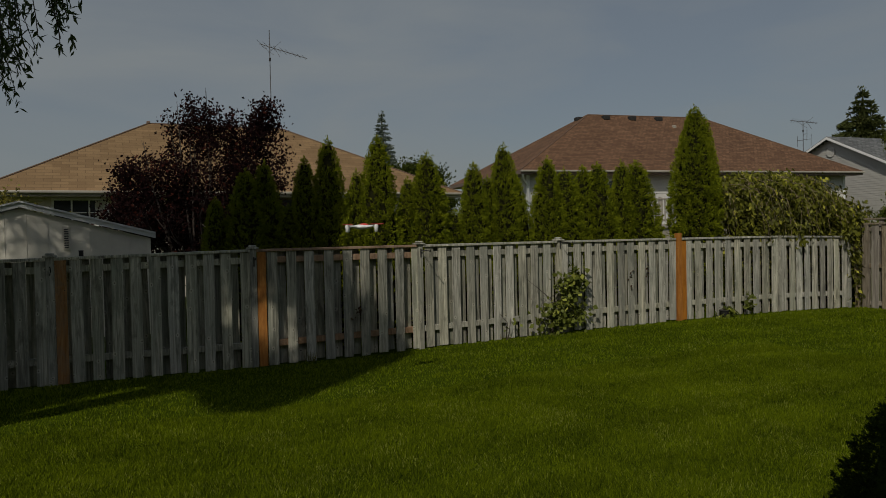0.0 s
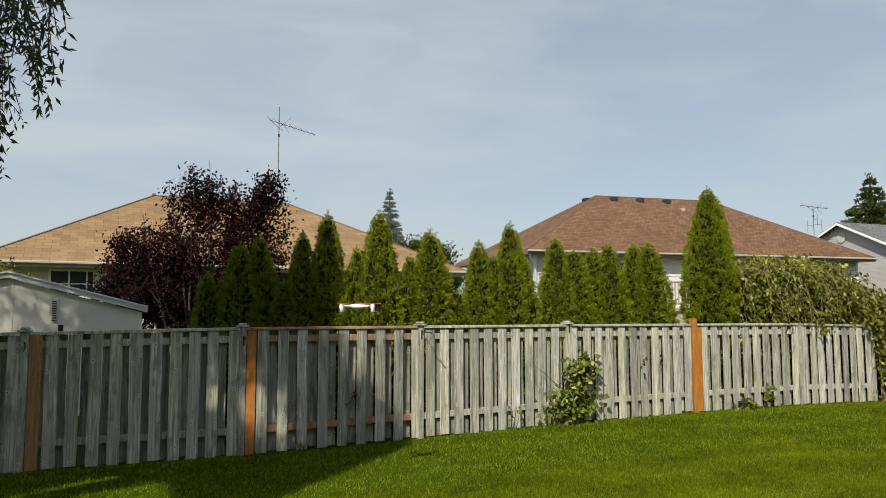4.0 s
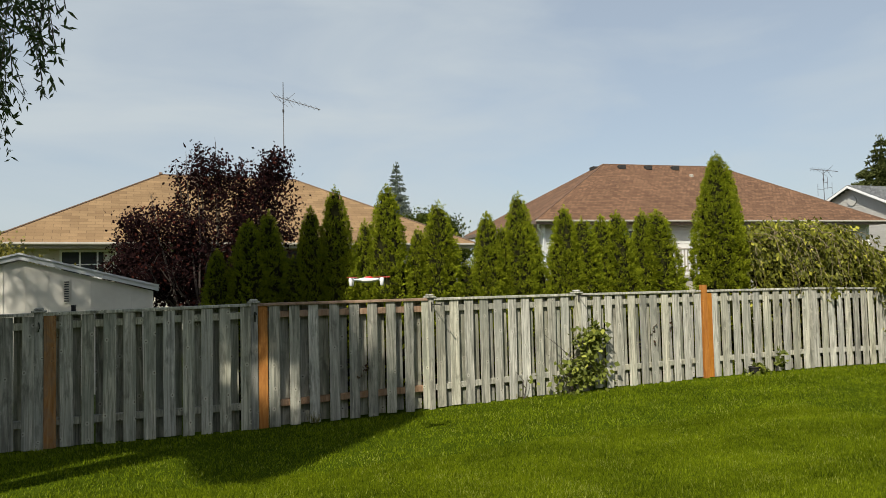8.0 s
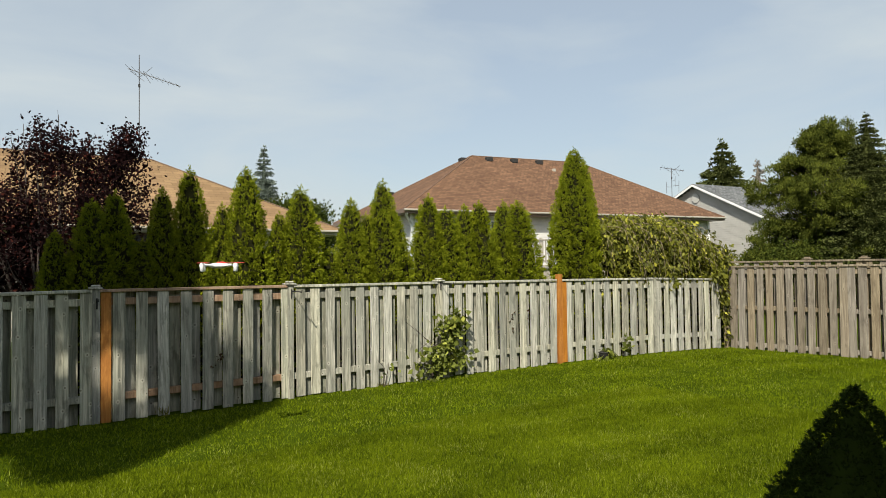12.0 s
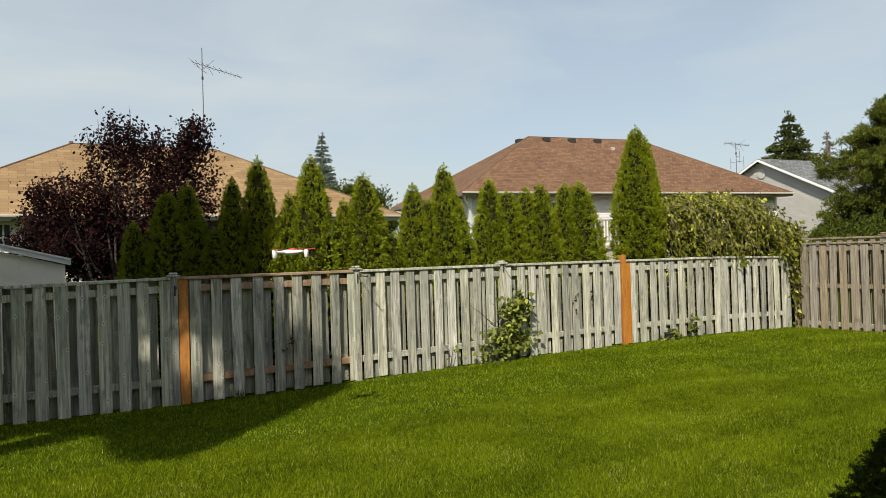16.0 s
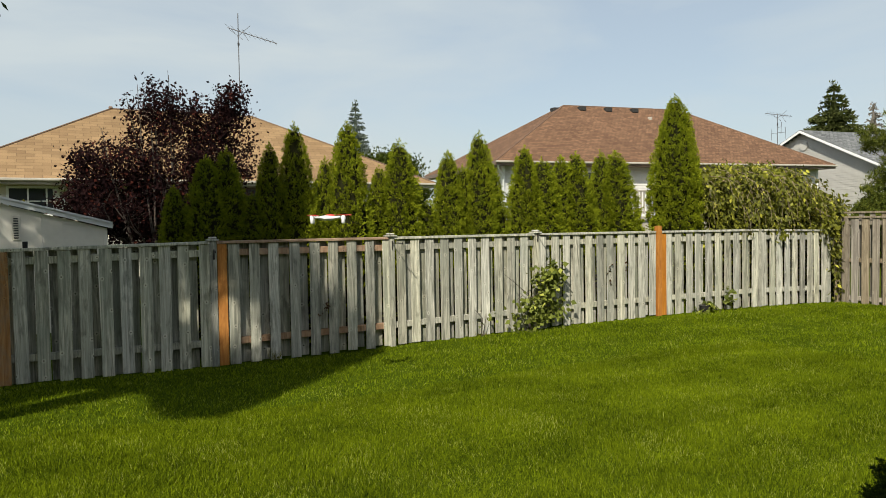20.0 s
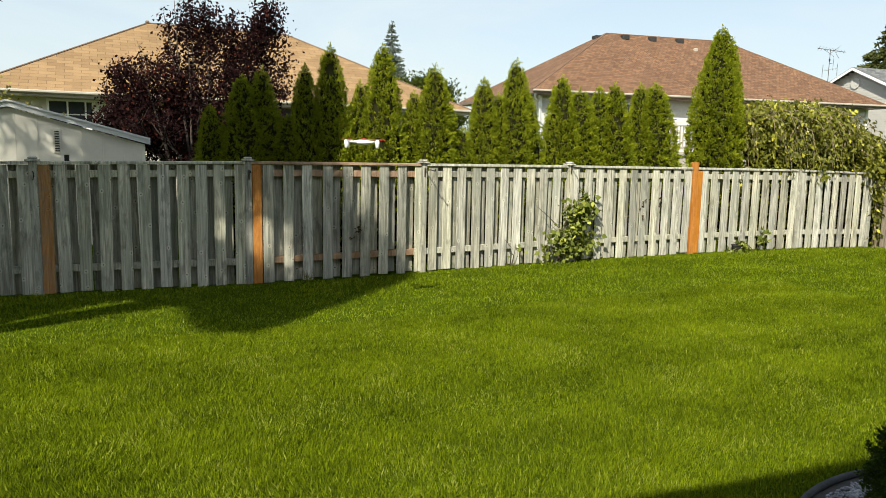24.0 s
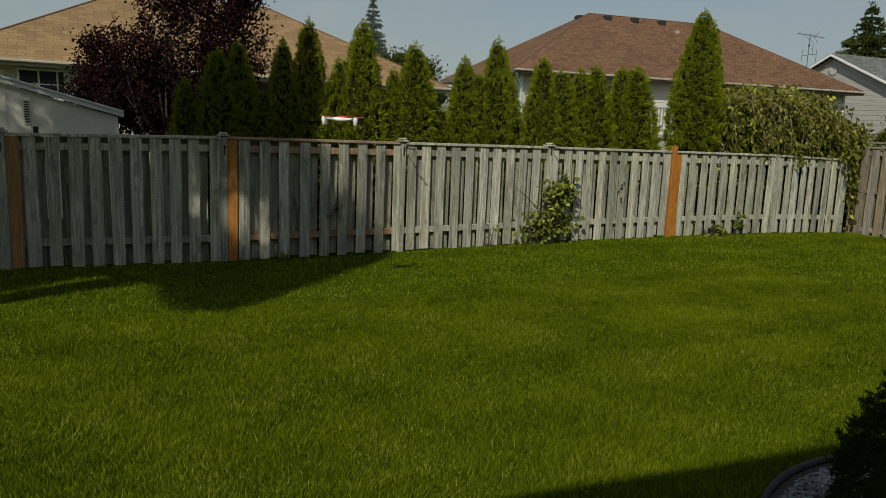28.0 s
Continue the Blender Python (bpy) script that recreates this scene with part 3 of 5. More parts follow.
def make_fence():
    rng = np.random.default_rng(11)
    fence = thing("wooden_fence", "weathered grey board-on-board cedar fence with a few orange replacement boards", "fence")
    front = [board_mesh("board", 0.137 + rng.normal(0, 0.003), 0.018, 1.0, rng, M_FENCE) for _ in range(7)]
    back = [board_mesh("board", 0.093, 0.018, 1.0, rng, M_FENCE_BACK) for _ in range(5)]
    for i, (x0, x1) in enumerate(zip(POSTS, POSTS[1:])):
        k = i - 2
        repaired = k == 1
        fence_panel(fence, x0, x1, gz(x0, 0), gz(x1, 0), rng, front, back, M_RAIL if repaired else M_FENCE, M_RAIL if repaired else M_FENCE, 0.17 if k in (0, 1, 4) else 0.0, (TOPS[i], TOPS[i + 1]), lay=LAYS.get(k))
    for i, x in enumerate(POSTS):
        k, z, top = i - 2, gz(x, 0), TOPS[i]
        if k == 4:
            part("post", block((x - 0.02, -0.075, z - 0.25), (x + 0.07, 0.015, top + 0.085), 0.004), M_ORANGE, fence, "orange new cedar post")
            part("board", block((x + 0.073, -0.042, z + 0.01), (x + 0.195, -0.022, top - 0.05), 0.003), M_ORANGE, fence, "orange new cedar board")
            continue
        last = k == 6
        part("post", block((x - 0.045, -0.05, z - 0.25), (x + 0.045, 0.04, top + 0.002), 0.004), M_FENCE, fence)
        if not last and k != 5:
            post_cap(fence, x, -0.005, top + 0.003, M_FENCE)
        if k == 1:
            part("board", block((x + 0.052, -0.044, z + 0.005), (x + 0.17, -0.022, top - 0.037), 0.003), M_ORANGE, fence, "orange new cedar board")
        if k == 0:
            part("board", block((x + 0.052, -0.044, z + 0.005), (x + 0.18, -0.022, top - 0.037), 0.003), M_HALF, fence, "half-greyed orange cedar board")


CORNER, RUN = (14.33, 0.02), (0.10, -0.995)


def make_right_fence():
    rng = np.random.default_rng(12)
    ang = math.degrees(math.atan2(RUN[1], RUN[0]))
    z = 0.035
    fence = thing("wooden_fence", "taller brown weathered board fence meeting the grey fence at a corner", "fence", at=(CORNER[0], CORNER[1], z), turn=ang)
    # in its own x the fence runs away from the corner; its near face is turned to -y
    front = [board_mesh("board", 0.14 + rng.normal(0, 0.003), 0.018, 1.0, rng, M_FENCE2) for _ in range(6)]
    back = [board_mesh("board", 0.102, 0.018, 1.0, rng, M_FENCE2) for _ in range(4)]
    starts = [0.367 + 0.2 * i for i in range(10)] + [2.349, 2.495] + [2.68 + 0.2 * i for i in range(37)]

    def stand(mesh, x, y, high):
        low = abs(rng.normal(0, 0.012))
        ob = link("board", mesh, None, fence)
        ob.matrix_basis = Matrix.Translation((x + rng.normal(0, 0.004), y + rng.normal(0, 0.0015), low)) @ Matrix.Rotation(rng.normal(0, 0.004), 4, "Y") @ Matrix.Rotation(rng.normal(0, 0.02), 4, "Z") @ Matrix.Diagonal((1, 1, high - low, 1))

    for i, s in enumerate(starts):
        stand(front[rng.integers(6)], s + 0.07, -0.031, 1.66)
        if s != 2.349:
            stand(back[rng.integers(4)], s + 0.17, 0.05, 1.755)
    for s in (0.05, 0.13):
        stand(back[0], s, 0.05, 1.755)
    bays = [0.2, 2.42, 4.88, 7.3, 10.1]
    for x0, x1 in zip(bays, bays[1:]):
        part("cap_rail", block((x0, -0.062, 1.662), (x1 - 0.004, -0.004, 1.698), 0.004), M_FENCE2, fence)
        part("cap_rail", block((x0 - 0.2, 0.018, 1.757), (x1 - 0.204, 0.125, 1.792), 0.004), M_FENCE2, fence)
        for zz in (0.11, 0.85, 1.57):
            part("rail", block((x0, -0.02, zz - 0.043), (x1 - 0.004, 0.038, zz + 0.043), 0.004), M_FENCE2, fence)
    part("post", block((0.2, -0.06, -0.25), (0.325, 0.03, 1.70), 0.004), M_FENCE2, fence)
    for x in (1.72, 2.74, 5.2, 7.6, 10.0):
        part("post", block((x - 0.045, 0.064, -0.25), (x + 0.045, 0.154, 1.80), 0.004), M_FENCE2, fence)
        post_cap(fence, x, 0.1, 1.801, M_FENCE2)


# ---- houses ----
def lap_wall(x0, x1, z0, z1, step=0.11, proud=0.022):
    """A wall of lapped siding in the plane y = 0, its face to -y, 0.12 m thick."""
    n = max(2, round((z1 - z0) / step))
    prof = []
    for i in range(n):
        a, b = z0 + (z1 - z0) * i / n, z0 + (z1 - z0) * (i + 1) / n
        prof += [(-proud, a), (0.0, b)]
    prof += [(0.12, z1), (0.12, z0)]
    bm = bmesh.new()
    a = [bm.verts.new((x0, y, z)) for y, z in prof]
    b = [bm.verts.new((x1, y, z)) for y, z in prof]
    k = len(prof)
    for i in range(k):
        bm.faces.new((a[i], a[(i + 1) % k], b[(i + 1) % k], b[i]))
    bm.faces.new(a[::-1])
    bm.faces.new(b)
    bmesh.ops.recalc_face_normals(bm, faces=bm.faces)
    return bm


def roof_face(bm, uv, pts, right, upslope):
    """A roof plane with its UV map in metres: u along the eave, v up the slope."""
    f = bm.faces.new([bm.verts.new(p) for p in pts])
    r, u = Vector(right).normalized(), Vector(upslope).normalized()
    for lp in f.loops:
        lp[uv].uv = (lp.vert.co.dot(r) + 50, lp.vert.co.dot(u) + 50)


def hip_roof(w, d, z, rise, half, half_r=None):
    """A hip roof over w by d, eaves at z; the ridge lies half in from one end and half_r from the other."""
    half_r = half_r or half
    bm = bmesh.new()
    uv = bm.loops.layers.uv.new("UVMap")
    a, b, c, e = (0, 0, z), (w, 0, z), (w, d, z), (0, d, z)
    r0, r1 = (half, d / 2, z + rise), (w - half_r, d / 2, z + rise)
    roof_face(bm, uv, (a, b, r1, r0), (1, 0, 0), (0, d / 2, rise))
    roof_face(bm, uv, (b, c, r1), (0, 1, 0), (-half_r, 0, rise))
    roof_face(bm, uv, (c, e, r0, r1), (-1, 0, 0), (0, -d / 2, rise))
    roof_face(bm, uv, (e, a, r0), (0, -1, 0), (half, 0, rise))
    f = bm.faces.new([bm.verts.new(p) for p in (a, e, c, b)])
    bmesh.ops.remove_doubles(bm, verts=bm.verts, dist=0.001)
    bmesh.ops.recalc_face_normals(bm, faces=bm.faces)
    return bm


def ridge_cap(house, p, q, mat):
    v, f = tube([p, q], 0.032, 6)
    link("ridge_cap", np_mesh("ridge_cap", v, f), mat, house)


def window(house, x0, x1, z0, z1, y, bars=1, frame=M_WHITE, curtain=False, rows=1):
    """A window on a wall facing -y: frame, mullions, panes."""
    bm = bmesh.new()
    t = 0.06
    box(bm, (x0 - t, y - 0.05, z0 - t), (x0, y + 0.02, z1 + t), 0.004)
    box(bm, (x1, y - 0.05, z0 - t), (x1 + t, y + 0.02, z1 + t), 0.004)
    box(bm, (x0, y - 0.05, z1), (x1, y + 0.02, z1 + t), 0.004)
    box(bm, (x0, y - 0.06, z0 - t), (x1, y + 0.02, z0), 0.004)
    win = part("window", bm, frame, house)
    for i in range(bars):
        a, b = x0 + (x1 - x0) * i / bars, x0 + (x1 - x0) * (i + 1) / bars
        part("pane", block((a, y - 0.022, z0), (b, y - 0.016, z1)), M_GLASS, win)
        if i:
            part("mullion", block((a - 0.022, y - 0.04, z0), (a + 0.022, y - 0.012, z1), 0.003), frame, win)
    for k in range(1, rows):
        zz = z0 + (z1 - z0) * k / rows
        part("mullion", block((x0, y - 0.036, zz - 0.015), (x1, y - 0.012, zz + 0.015), 0.003), frame, win)
    if curtain:
        part("curtain", block((x0 + (x1 - x0) * 0.78, y - 0.034, z0 + 0.01), (x1 - 0.01, y - 0.024, z1 - 0.01)), M_CURTAIN, win, "pale drawn curtain")
    return win


def gutter(house, w, d, z, mat, fascia):
    """Fascia boards on all four eaves and a gutter along the front."""
    for lo, hi in (((0, -0.01, z - 0.16), (w, 0.03, z - 0.004)), ((0, d - 0.03, z - 0.16), (w, d + 0.01, z - 0.004)),
                   ((-0.01, 0.03, z - 0.16), (0.03, d - 0.03, z - 0.004)), ((w - 0.03, 0.03, z - 0.16), (w + 0.01, d - 0.03, z - 0.004))):
        part("fascia", block(lo, hi, 0.003), fascia, house)
    part("gutter", block((-0.02, -0.115, z - 0.085), (w + 0.02, -0.012, z - 0.005), 0.02), mat, house)
    part("soffit", block((0.03, 0.03, z - 0.165), (w - 0.03, d - 0.03, z - 0.15)), fascia, house)


def make_tan_house():
    w, d, z, rise, half, half_r = 14.45, 7.6, 3.09, 2.49, 4.62, 5.33
    h = thing("bungalow", "cream bungalow with a tan shingle hip roof behind the cedars", "house", at=(-2.87, 12.198, 0.0), turn=2.2)
    part("roof", hip_roof(w, d, z, rise, half, half_r), M_TAN_ROOF, h, "tan asphalt shingle roof")
    gutter(h, w, d, z, M_TRIM, M_TRIM)
    wall_z = z - 0.165
    for nm, bm in (("front_wall", block((0.55, 0.55, -0.2), (w - 0.55, 0.7, wall_z))), ("back_wall", block((0.55, d - 0.7, -0.2), (w - 0.55, d - 0.55, wall_z))),
                   ("side_wall", block((0.55, 0.7, -0.2), (0.7, d - 0.7, wall_z))), ("side_wall", block((w - 0.7, 0.7, -0.2), (w - 0.55, d - 0.7, wall_z)))):
        part(nm, bm, M_CREAM, h)
    window(h, 1.89, 3.22, 2.15, 2.84, 0.55, 3, M_WHITE, True, 2)
    window(h, 9.72, 11.32, 1.6, 2.85, 0.55, 2, M_BROWN_TRIM)
    window(h, 5.32, 7.02, 1.3, 2.8, 0.55, 2, M_WHITE)
    window(h, 7.62, 8.72, 1.9, 2.85, 0.55, 2, M_BROWN_TRIM)
    for p, q in (((half, d / 2, z + rise), (w - half_r, d / 2, z + rise)), ((0, 0, z), (half, d / 2, z + rise)), ((w, 0, z), (w - half_r, d / 2, z + rise))):
        ridge_cap(h, p, q, M_TAN_RIDGE)
    part("roof_vent", block((half - 0.06, d / 2 - 0.06, z + rise), (half + 0.06, d / 2 + 0.06, z + rise + 0.08), 0.02), M_BROWN_TRIM, h)
    part("roof_vent", block((half + 0.9, d / 2 - 0.7, z + rise - 0.42), (half + 1.3, d / 2 - 0.3, z + rise - 0.1), 0.02), M_BROWN_TRIM, h)


def make_brown_house():
    w, d, z, rise, half, half_r = 16.95, 9.45, 4.12, 3.06, 5.48, 5.2
    h = thing("raised_bungalow", "white sided raised bungalow with a brown shingle hip roof", "house", at=(15.1, 14.85, 0.0), turn=-7)
    part("roof", hip_roof(w, d, z, rise, half, half_r), M_BROWN_ROOF, h, "reddish brown asphalt shingle roof")
    gutter(h, w, d, z, M_TRIM, M_BROWN_TRIM)
    wz = z - 0.165
    part("front_wall", lap_wall(0.55, w - 0.55, -0.2, wz), M_SIDING, h).location = (0, 0.55, 0)
    part("back_wall", block((0.55, d - 0.67, -0.2), (w - 0.55, d - 0.55, wz)), M_SIDING, h)
    left = part("side_wall", lap_wall(0, d - 1.1, -0.2, wz), M_SIDING, h)
    left.matrix_basis = pose(0.55, d - 0.55, 0, 0, 0, -90)
    right = part("side_wall", lap_wall(0, d - 1.1, -0.2, wz), M_SIDING, h)
    right.matrix_basis = pose(w - 0.55, 0.55, 0, 0, 0, 90)
    for x in (0.55, w - 0.55):
        part("corner_trim", block((x - 0.06, 0.50, -0.2), (x + 0.06, 0.62, wz), 0.004), M_WHITE, h)
    window(h, 4.15, 4.85, 2.0, 3.72, 0.55, 1, M_WHITE)
    window(h, 2.1, 3.0, 2.55, 3.75, 0.55, 1, M_WHITE)
    window(h, 11.6, 12.6, 2.9, 3.8, 0.55, 2, M_BROWN_TRIM)
    for p, q in (((half, d / 2, z + rise), (w - half_r, d / 2, z + rise)), ((0, 0, z), (half, d / 2, z + rise)), ((w, 0, z), (w - half_r, d / 2, z + rise)), ((0, d, z), (half, d / 2, z + rise))):
        ridge_cap(h, p, q, M_BROWN_RIDGE)
    for x in (6.25, 7.65, 9.1):
        part("roof_vent", block((x - 0.17, d / 2 - 0.48, z + rise - 0.30), (x + 0.17, d / 2 - 0.2, z + rise - 0.07), 0.03), M_DARK, h, "dark box vent")
    part("roof_vent", block((9.44, 3.64, z + 2.32), (9.62, 3.80, z + 2.50), 0.03), M_TRIM, h, "small white vent")
    part("roof_vent", block((half - 0.48, d / 2 + 0.1, z + rise - 0.42), (half - 0.13, d / 2 + 0.5, z + rise - 0.08), 0.03), M_DARK, h)
    part("roof_vent", block((2.1, 7.2, z + 1.12), (2.45, 7.6, z + 1.46), 0.03), M_DARK, h)
    v, f = tube([(0.1, 0.0, z - 0.14), (0.18, 0.2, z - 0.3), (0.5, 0.45, z - 0.6), (0.5, 0.47, 0.1)], 0.045, 6)
    link("downspout", np_mesh("downspout", v, f), M_WHITE, h)
    part("wall_lamp", block((3.62, 0.42, 3.4), (3.78, 0.54, 3.68), 0.03), M_DARK, h)
    # the raised deck along the back of the house
    deck = tagged(new("deck"), "grey wooden deck with a picket railing", "deck")
    deck.matrix_basis = h.matrix_basis @ Matrix.Translation((3.5, -2.3, 0))
    part("platform", block((0, 0, 1.72), (5.2, 2.75, 1.86), 0.01), M_DECK, deck)
    for i in range(5):
        part("post", block((i * 1.25, 0.0, -0.2), (i * 1.25 + 0.09, 0.09, 2.9), 0.006), M_DECK, deck)
    part("handrail", block((-0.05, -0.04, 2.80), (5.2, 0.12, 2.86), 0.006), M_DECK, deck)
    part("rail", block((0, 0.03, 1.98), (5.15, 0.07, 2.06), 0.006), M_DECK, deck)
    for i in range(38):
        part("picket", block((0.12 + i * 0.135, -0.005, 1.95), (0.165 + i * 0.135, 0.03, 2.80)), M_DECK, deck)
    part("skirt", block((0, 0.1, -0.2), (5.2, 0.14, 1.70)), M_DECK, deck)


def make_grey_house():
    """The gable end stands across the view; the ridge runs away from it."""
    h = thing("grey_house", "grey sided house with a gable end and grey shingles", "house", at=(36.0, 17.9, 0.0), turn=-90 - 3)
    s, e, ze, za, L = 4.5, 5.0, 4.35, 6.45, 11.0
    # local x runs along the gable end, local y away along the ridge
    bm = bmesh.new()
    prism(bm, [(-s, -0.2), (s, -0.2), (s, ze), (0, za - 0.1), (-s, ze)], 0.35, L)
    part("body", bm, M_SIDING_GREY, h)
    n = 52
    lap = bmesh.new()
    for i in range(n):
        z0 = -0.1 + i * 0.125
        half = s if z0 < ze else s * (za - 0.1 - z0) / (za - 0.1 - ze)
        if half < 0.15:
            break
        prism(lap, [(-half, z0), (half, z0), (half, z0 + 0.11), (-half, z0 + 0.11)], 0.33, 0.349)
    part("siding", lap, M_SIDING_GREY, h)
    slope = (za - ze) / s
    for sg in (-1, 1):
        bm = bmesh.new()
        uv = bm.loops.layers.uv.new("UVMap")
        z_out = za - slope * e
        pts = [(sg * e, 0, z_out), (sg * e, L + 0.4, z_out), (0, L + 0.4, za), (0, 0, za)]
        roof_face(bm, uv, pts, (0, 1, 0), (-sg * e, 0, za - z_out))
        g = bmesh.ops.extrude_face_region(bm, geom=list(bm.faces))
        bmesh.ops.translate(bm, vec=(0, 0, 0.07), verts=[v for v in g["geom"] if isinstance(v, bmesh.types.BMVert)])
        bmesh.ops.recalc_face_normals(bm, faces=bm.faces)
        part("roof", bm, M_GREY_ROOF, h, "grey asphalt shingle roof")
        bm = bmesh.new()
        prism(bm, [(sg * e, z_out - 0.10), (sg * e, z_out + 0.03), (0, za + 0.03), (0, za - 0.10)], -0.03, 0.0)
        part("bargeboard", bm, M_WHITE, h)
    bm = bmesh.new()
    bmesh.ops.create_cone(bm, cap_ends=True, segments=20, radius1=0.27, radius2=0.27, depth=0.06, matrix=Matrix.Translation((0, 0.30, za - 0.78)) @ Matrix.Rotation(radians(90), 4, "X"))
    part("gable_vent", bm, M_SIDING_GREY, h, "round grey gable vent")


def make_own_house():
    """The two-storey house behind the viewer: its eave throws the shade across the near lawn."""
    h = thing("own_house", "two-storey house wall and eave standing behind the lawn", "house", at=(-9.0, -10.62, 0.0), turn=-4.6)
    part("wall", block((0, -7.0, -0.2), (24.0, 0.0, 5.1)), M_CREAM, h)
    bm = bmesh.new()
    uv = bm.loops.layers.uv.new("UVMap")
    roof_face(bm, uv, [(-0.4, 0.55, 5.2), (24.4, 0.55, 5.2), (24.4, -3.5, 6.6), (-0.4, -3.5, 6.6)], (1, 0, 0), (0, -1, 0.35))
    roof_face(bm, uv, [(24.4, -7.5, 5.2), (-0.4, -7.5, 5.2), (-0.4, -3.5, 6.6), (24.4, -3.5, 6.6)], (-1, 0, 0), (0, 1, 0.35))
    part("roof", bm, M_BROWN_ROOF, h)
    part("soffit", block((-0.4, 0.0, 5.08), (24.4, 0.55, 5.19)), M_WHITE, h)


def make_shed():
    x0, x1, xa, y0, y1 = -3.05, 1.36, -0.84, 4.5, 6.6
    ze, za = 1.83, 2.42
    h = thing("garden_shed", "pale grey vinyl garden shed with a low gable behind the fence", "shed")
    prof = [(x0 + 0.1, -0.1), (x1 - 0.1, -0.1), (x1 - 0.1, ze - 0.10), (xa, za - 0.12), (x0 + 0.1, ze - 0.10)]
    part("body", prism(bmesh.new(), prof, y0 + 0.06, y1), M_SHED, h)
    for i in range(13):
        x = x0 + 0.28 + i * 0.335
        if x > x1 - 0.12:
            break
        zt = ze - 0.10 + (za - ze) * (1 - abs(x - xa) / (x1 - xa)) - 0.03
        part("seam", block((x - 0.009, y0 + 0.052, -0.1), (x + 0.009, y0 + 0.0595, zt), 0.001), M_SHED, h)
    for a, b in ((x0, xa), (xa, x1)):
        lo, hi = (ze, za) if a == x0 else (za, ze)
        part("roof", prism(bmesh.new(), [(a, lo - 0.02), (b, hi - 0.02), (b, hi + 0.012), (a, lo + 0.012)], y0 - 0.06, y1 + 0.06), M_SHED_TRIM, h)
        part("rake_trim", prism(bmesh.new(), [(a, lo - 0.105), (b, hi - 0.105), (b, hi - 0.022), (a, lo - 0.022)], y0 - 0.03, y0 + 0.055), M_SHED_TRIM, h)
    part("corner_trim", block((x1 - 0.16, y0 + 0.03, -0.1), (x1 - 0.09, y0 + 0.10, ze - 0.1), 0.004), M_SHED, h)
    v = part("louvre", block((-0.185, y0 + 0.035, 1.55), (-0.075, y0 + 0.052, 1.975), 0.004), M_SHED, h)
    for i in range(9):
        part("slat", block((-0.165, y0 + 0.024, 1.58 + i * 0.041), (-0.095, y0 + 0.034, 1.60 + i * 0.041)), M_DARK, v)


# ---- plants ----
def core(profile, h, sides=14, rows=16, seed=0):
    """A lumpy closed body inside a crown, which stops the view through it."""
    rng = np.random.default_rng(seed)
    u = np.linspace(0, 1, rows)
    a = np.linspace(0, 2 * np.pi, sides, endpoint=False)
    R = profile(u)[:, None] * (1 + 0.12 * rng.normal(size=(rows, sides)))
    V = np.stack([R * np.cos(a), R * np.sin(a), np.broadcast_to((u * h)[:, None], R.shape)], -1).reshape(-1, 3)
    i, j = np.meshgrid(np.arange(rows - 1), np.arange(sides), indexing="ij")
    F = np.stack([i * sides + j, i * sides + (j + 1) % sides, (i + 1) * sides + (j + 1) % sides, (i + 1) * sides + j], -1).reshape(-1, 4)
    return V, F


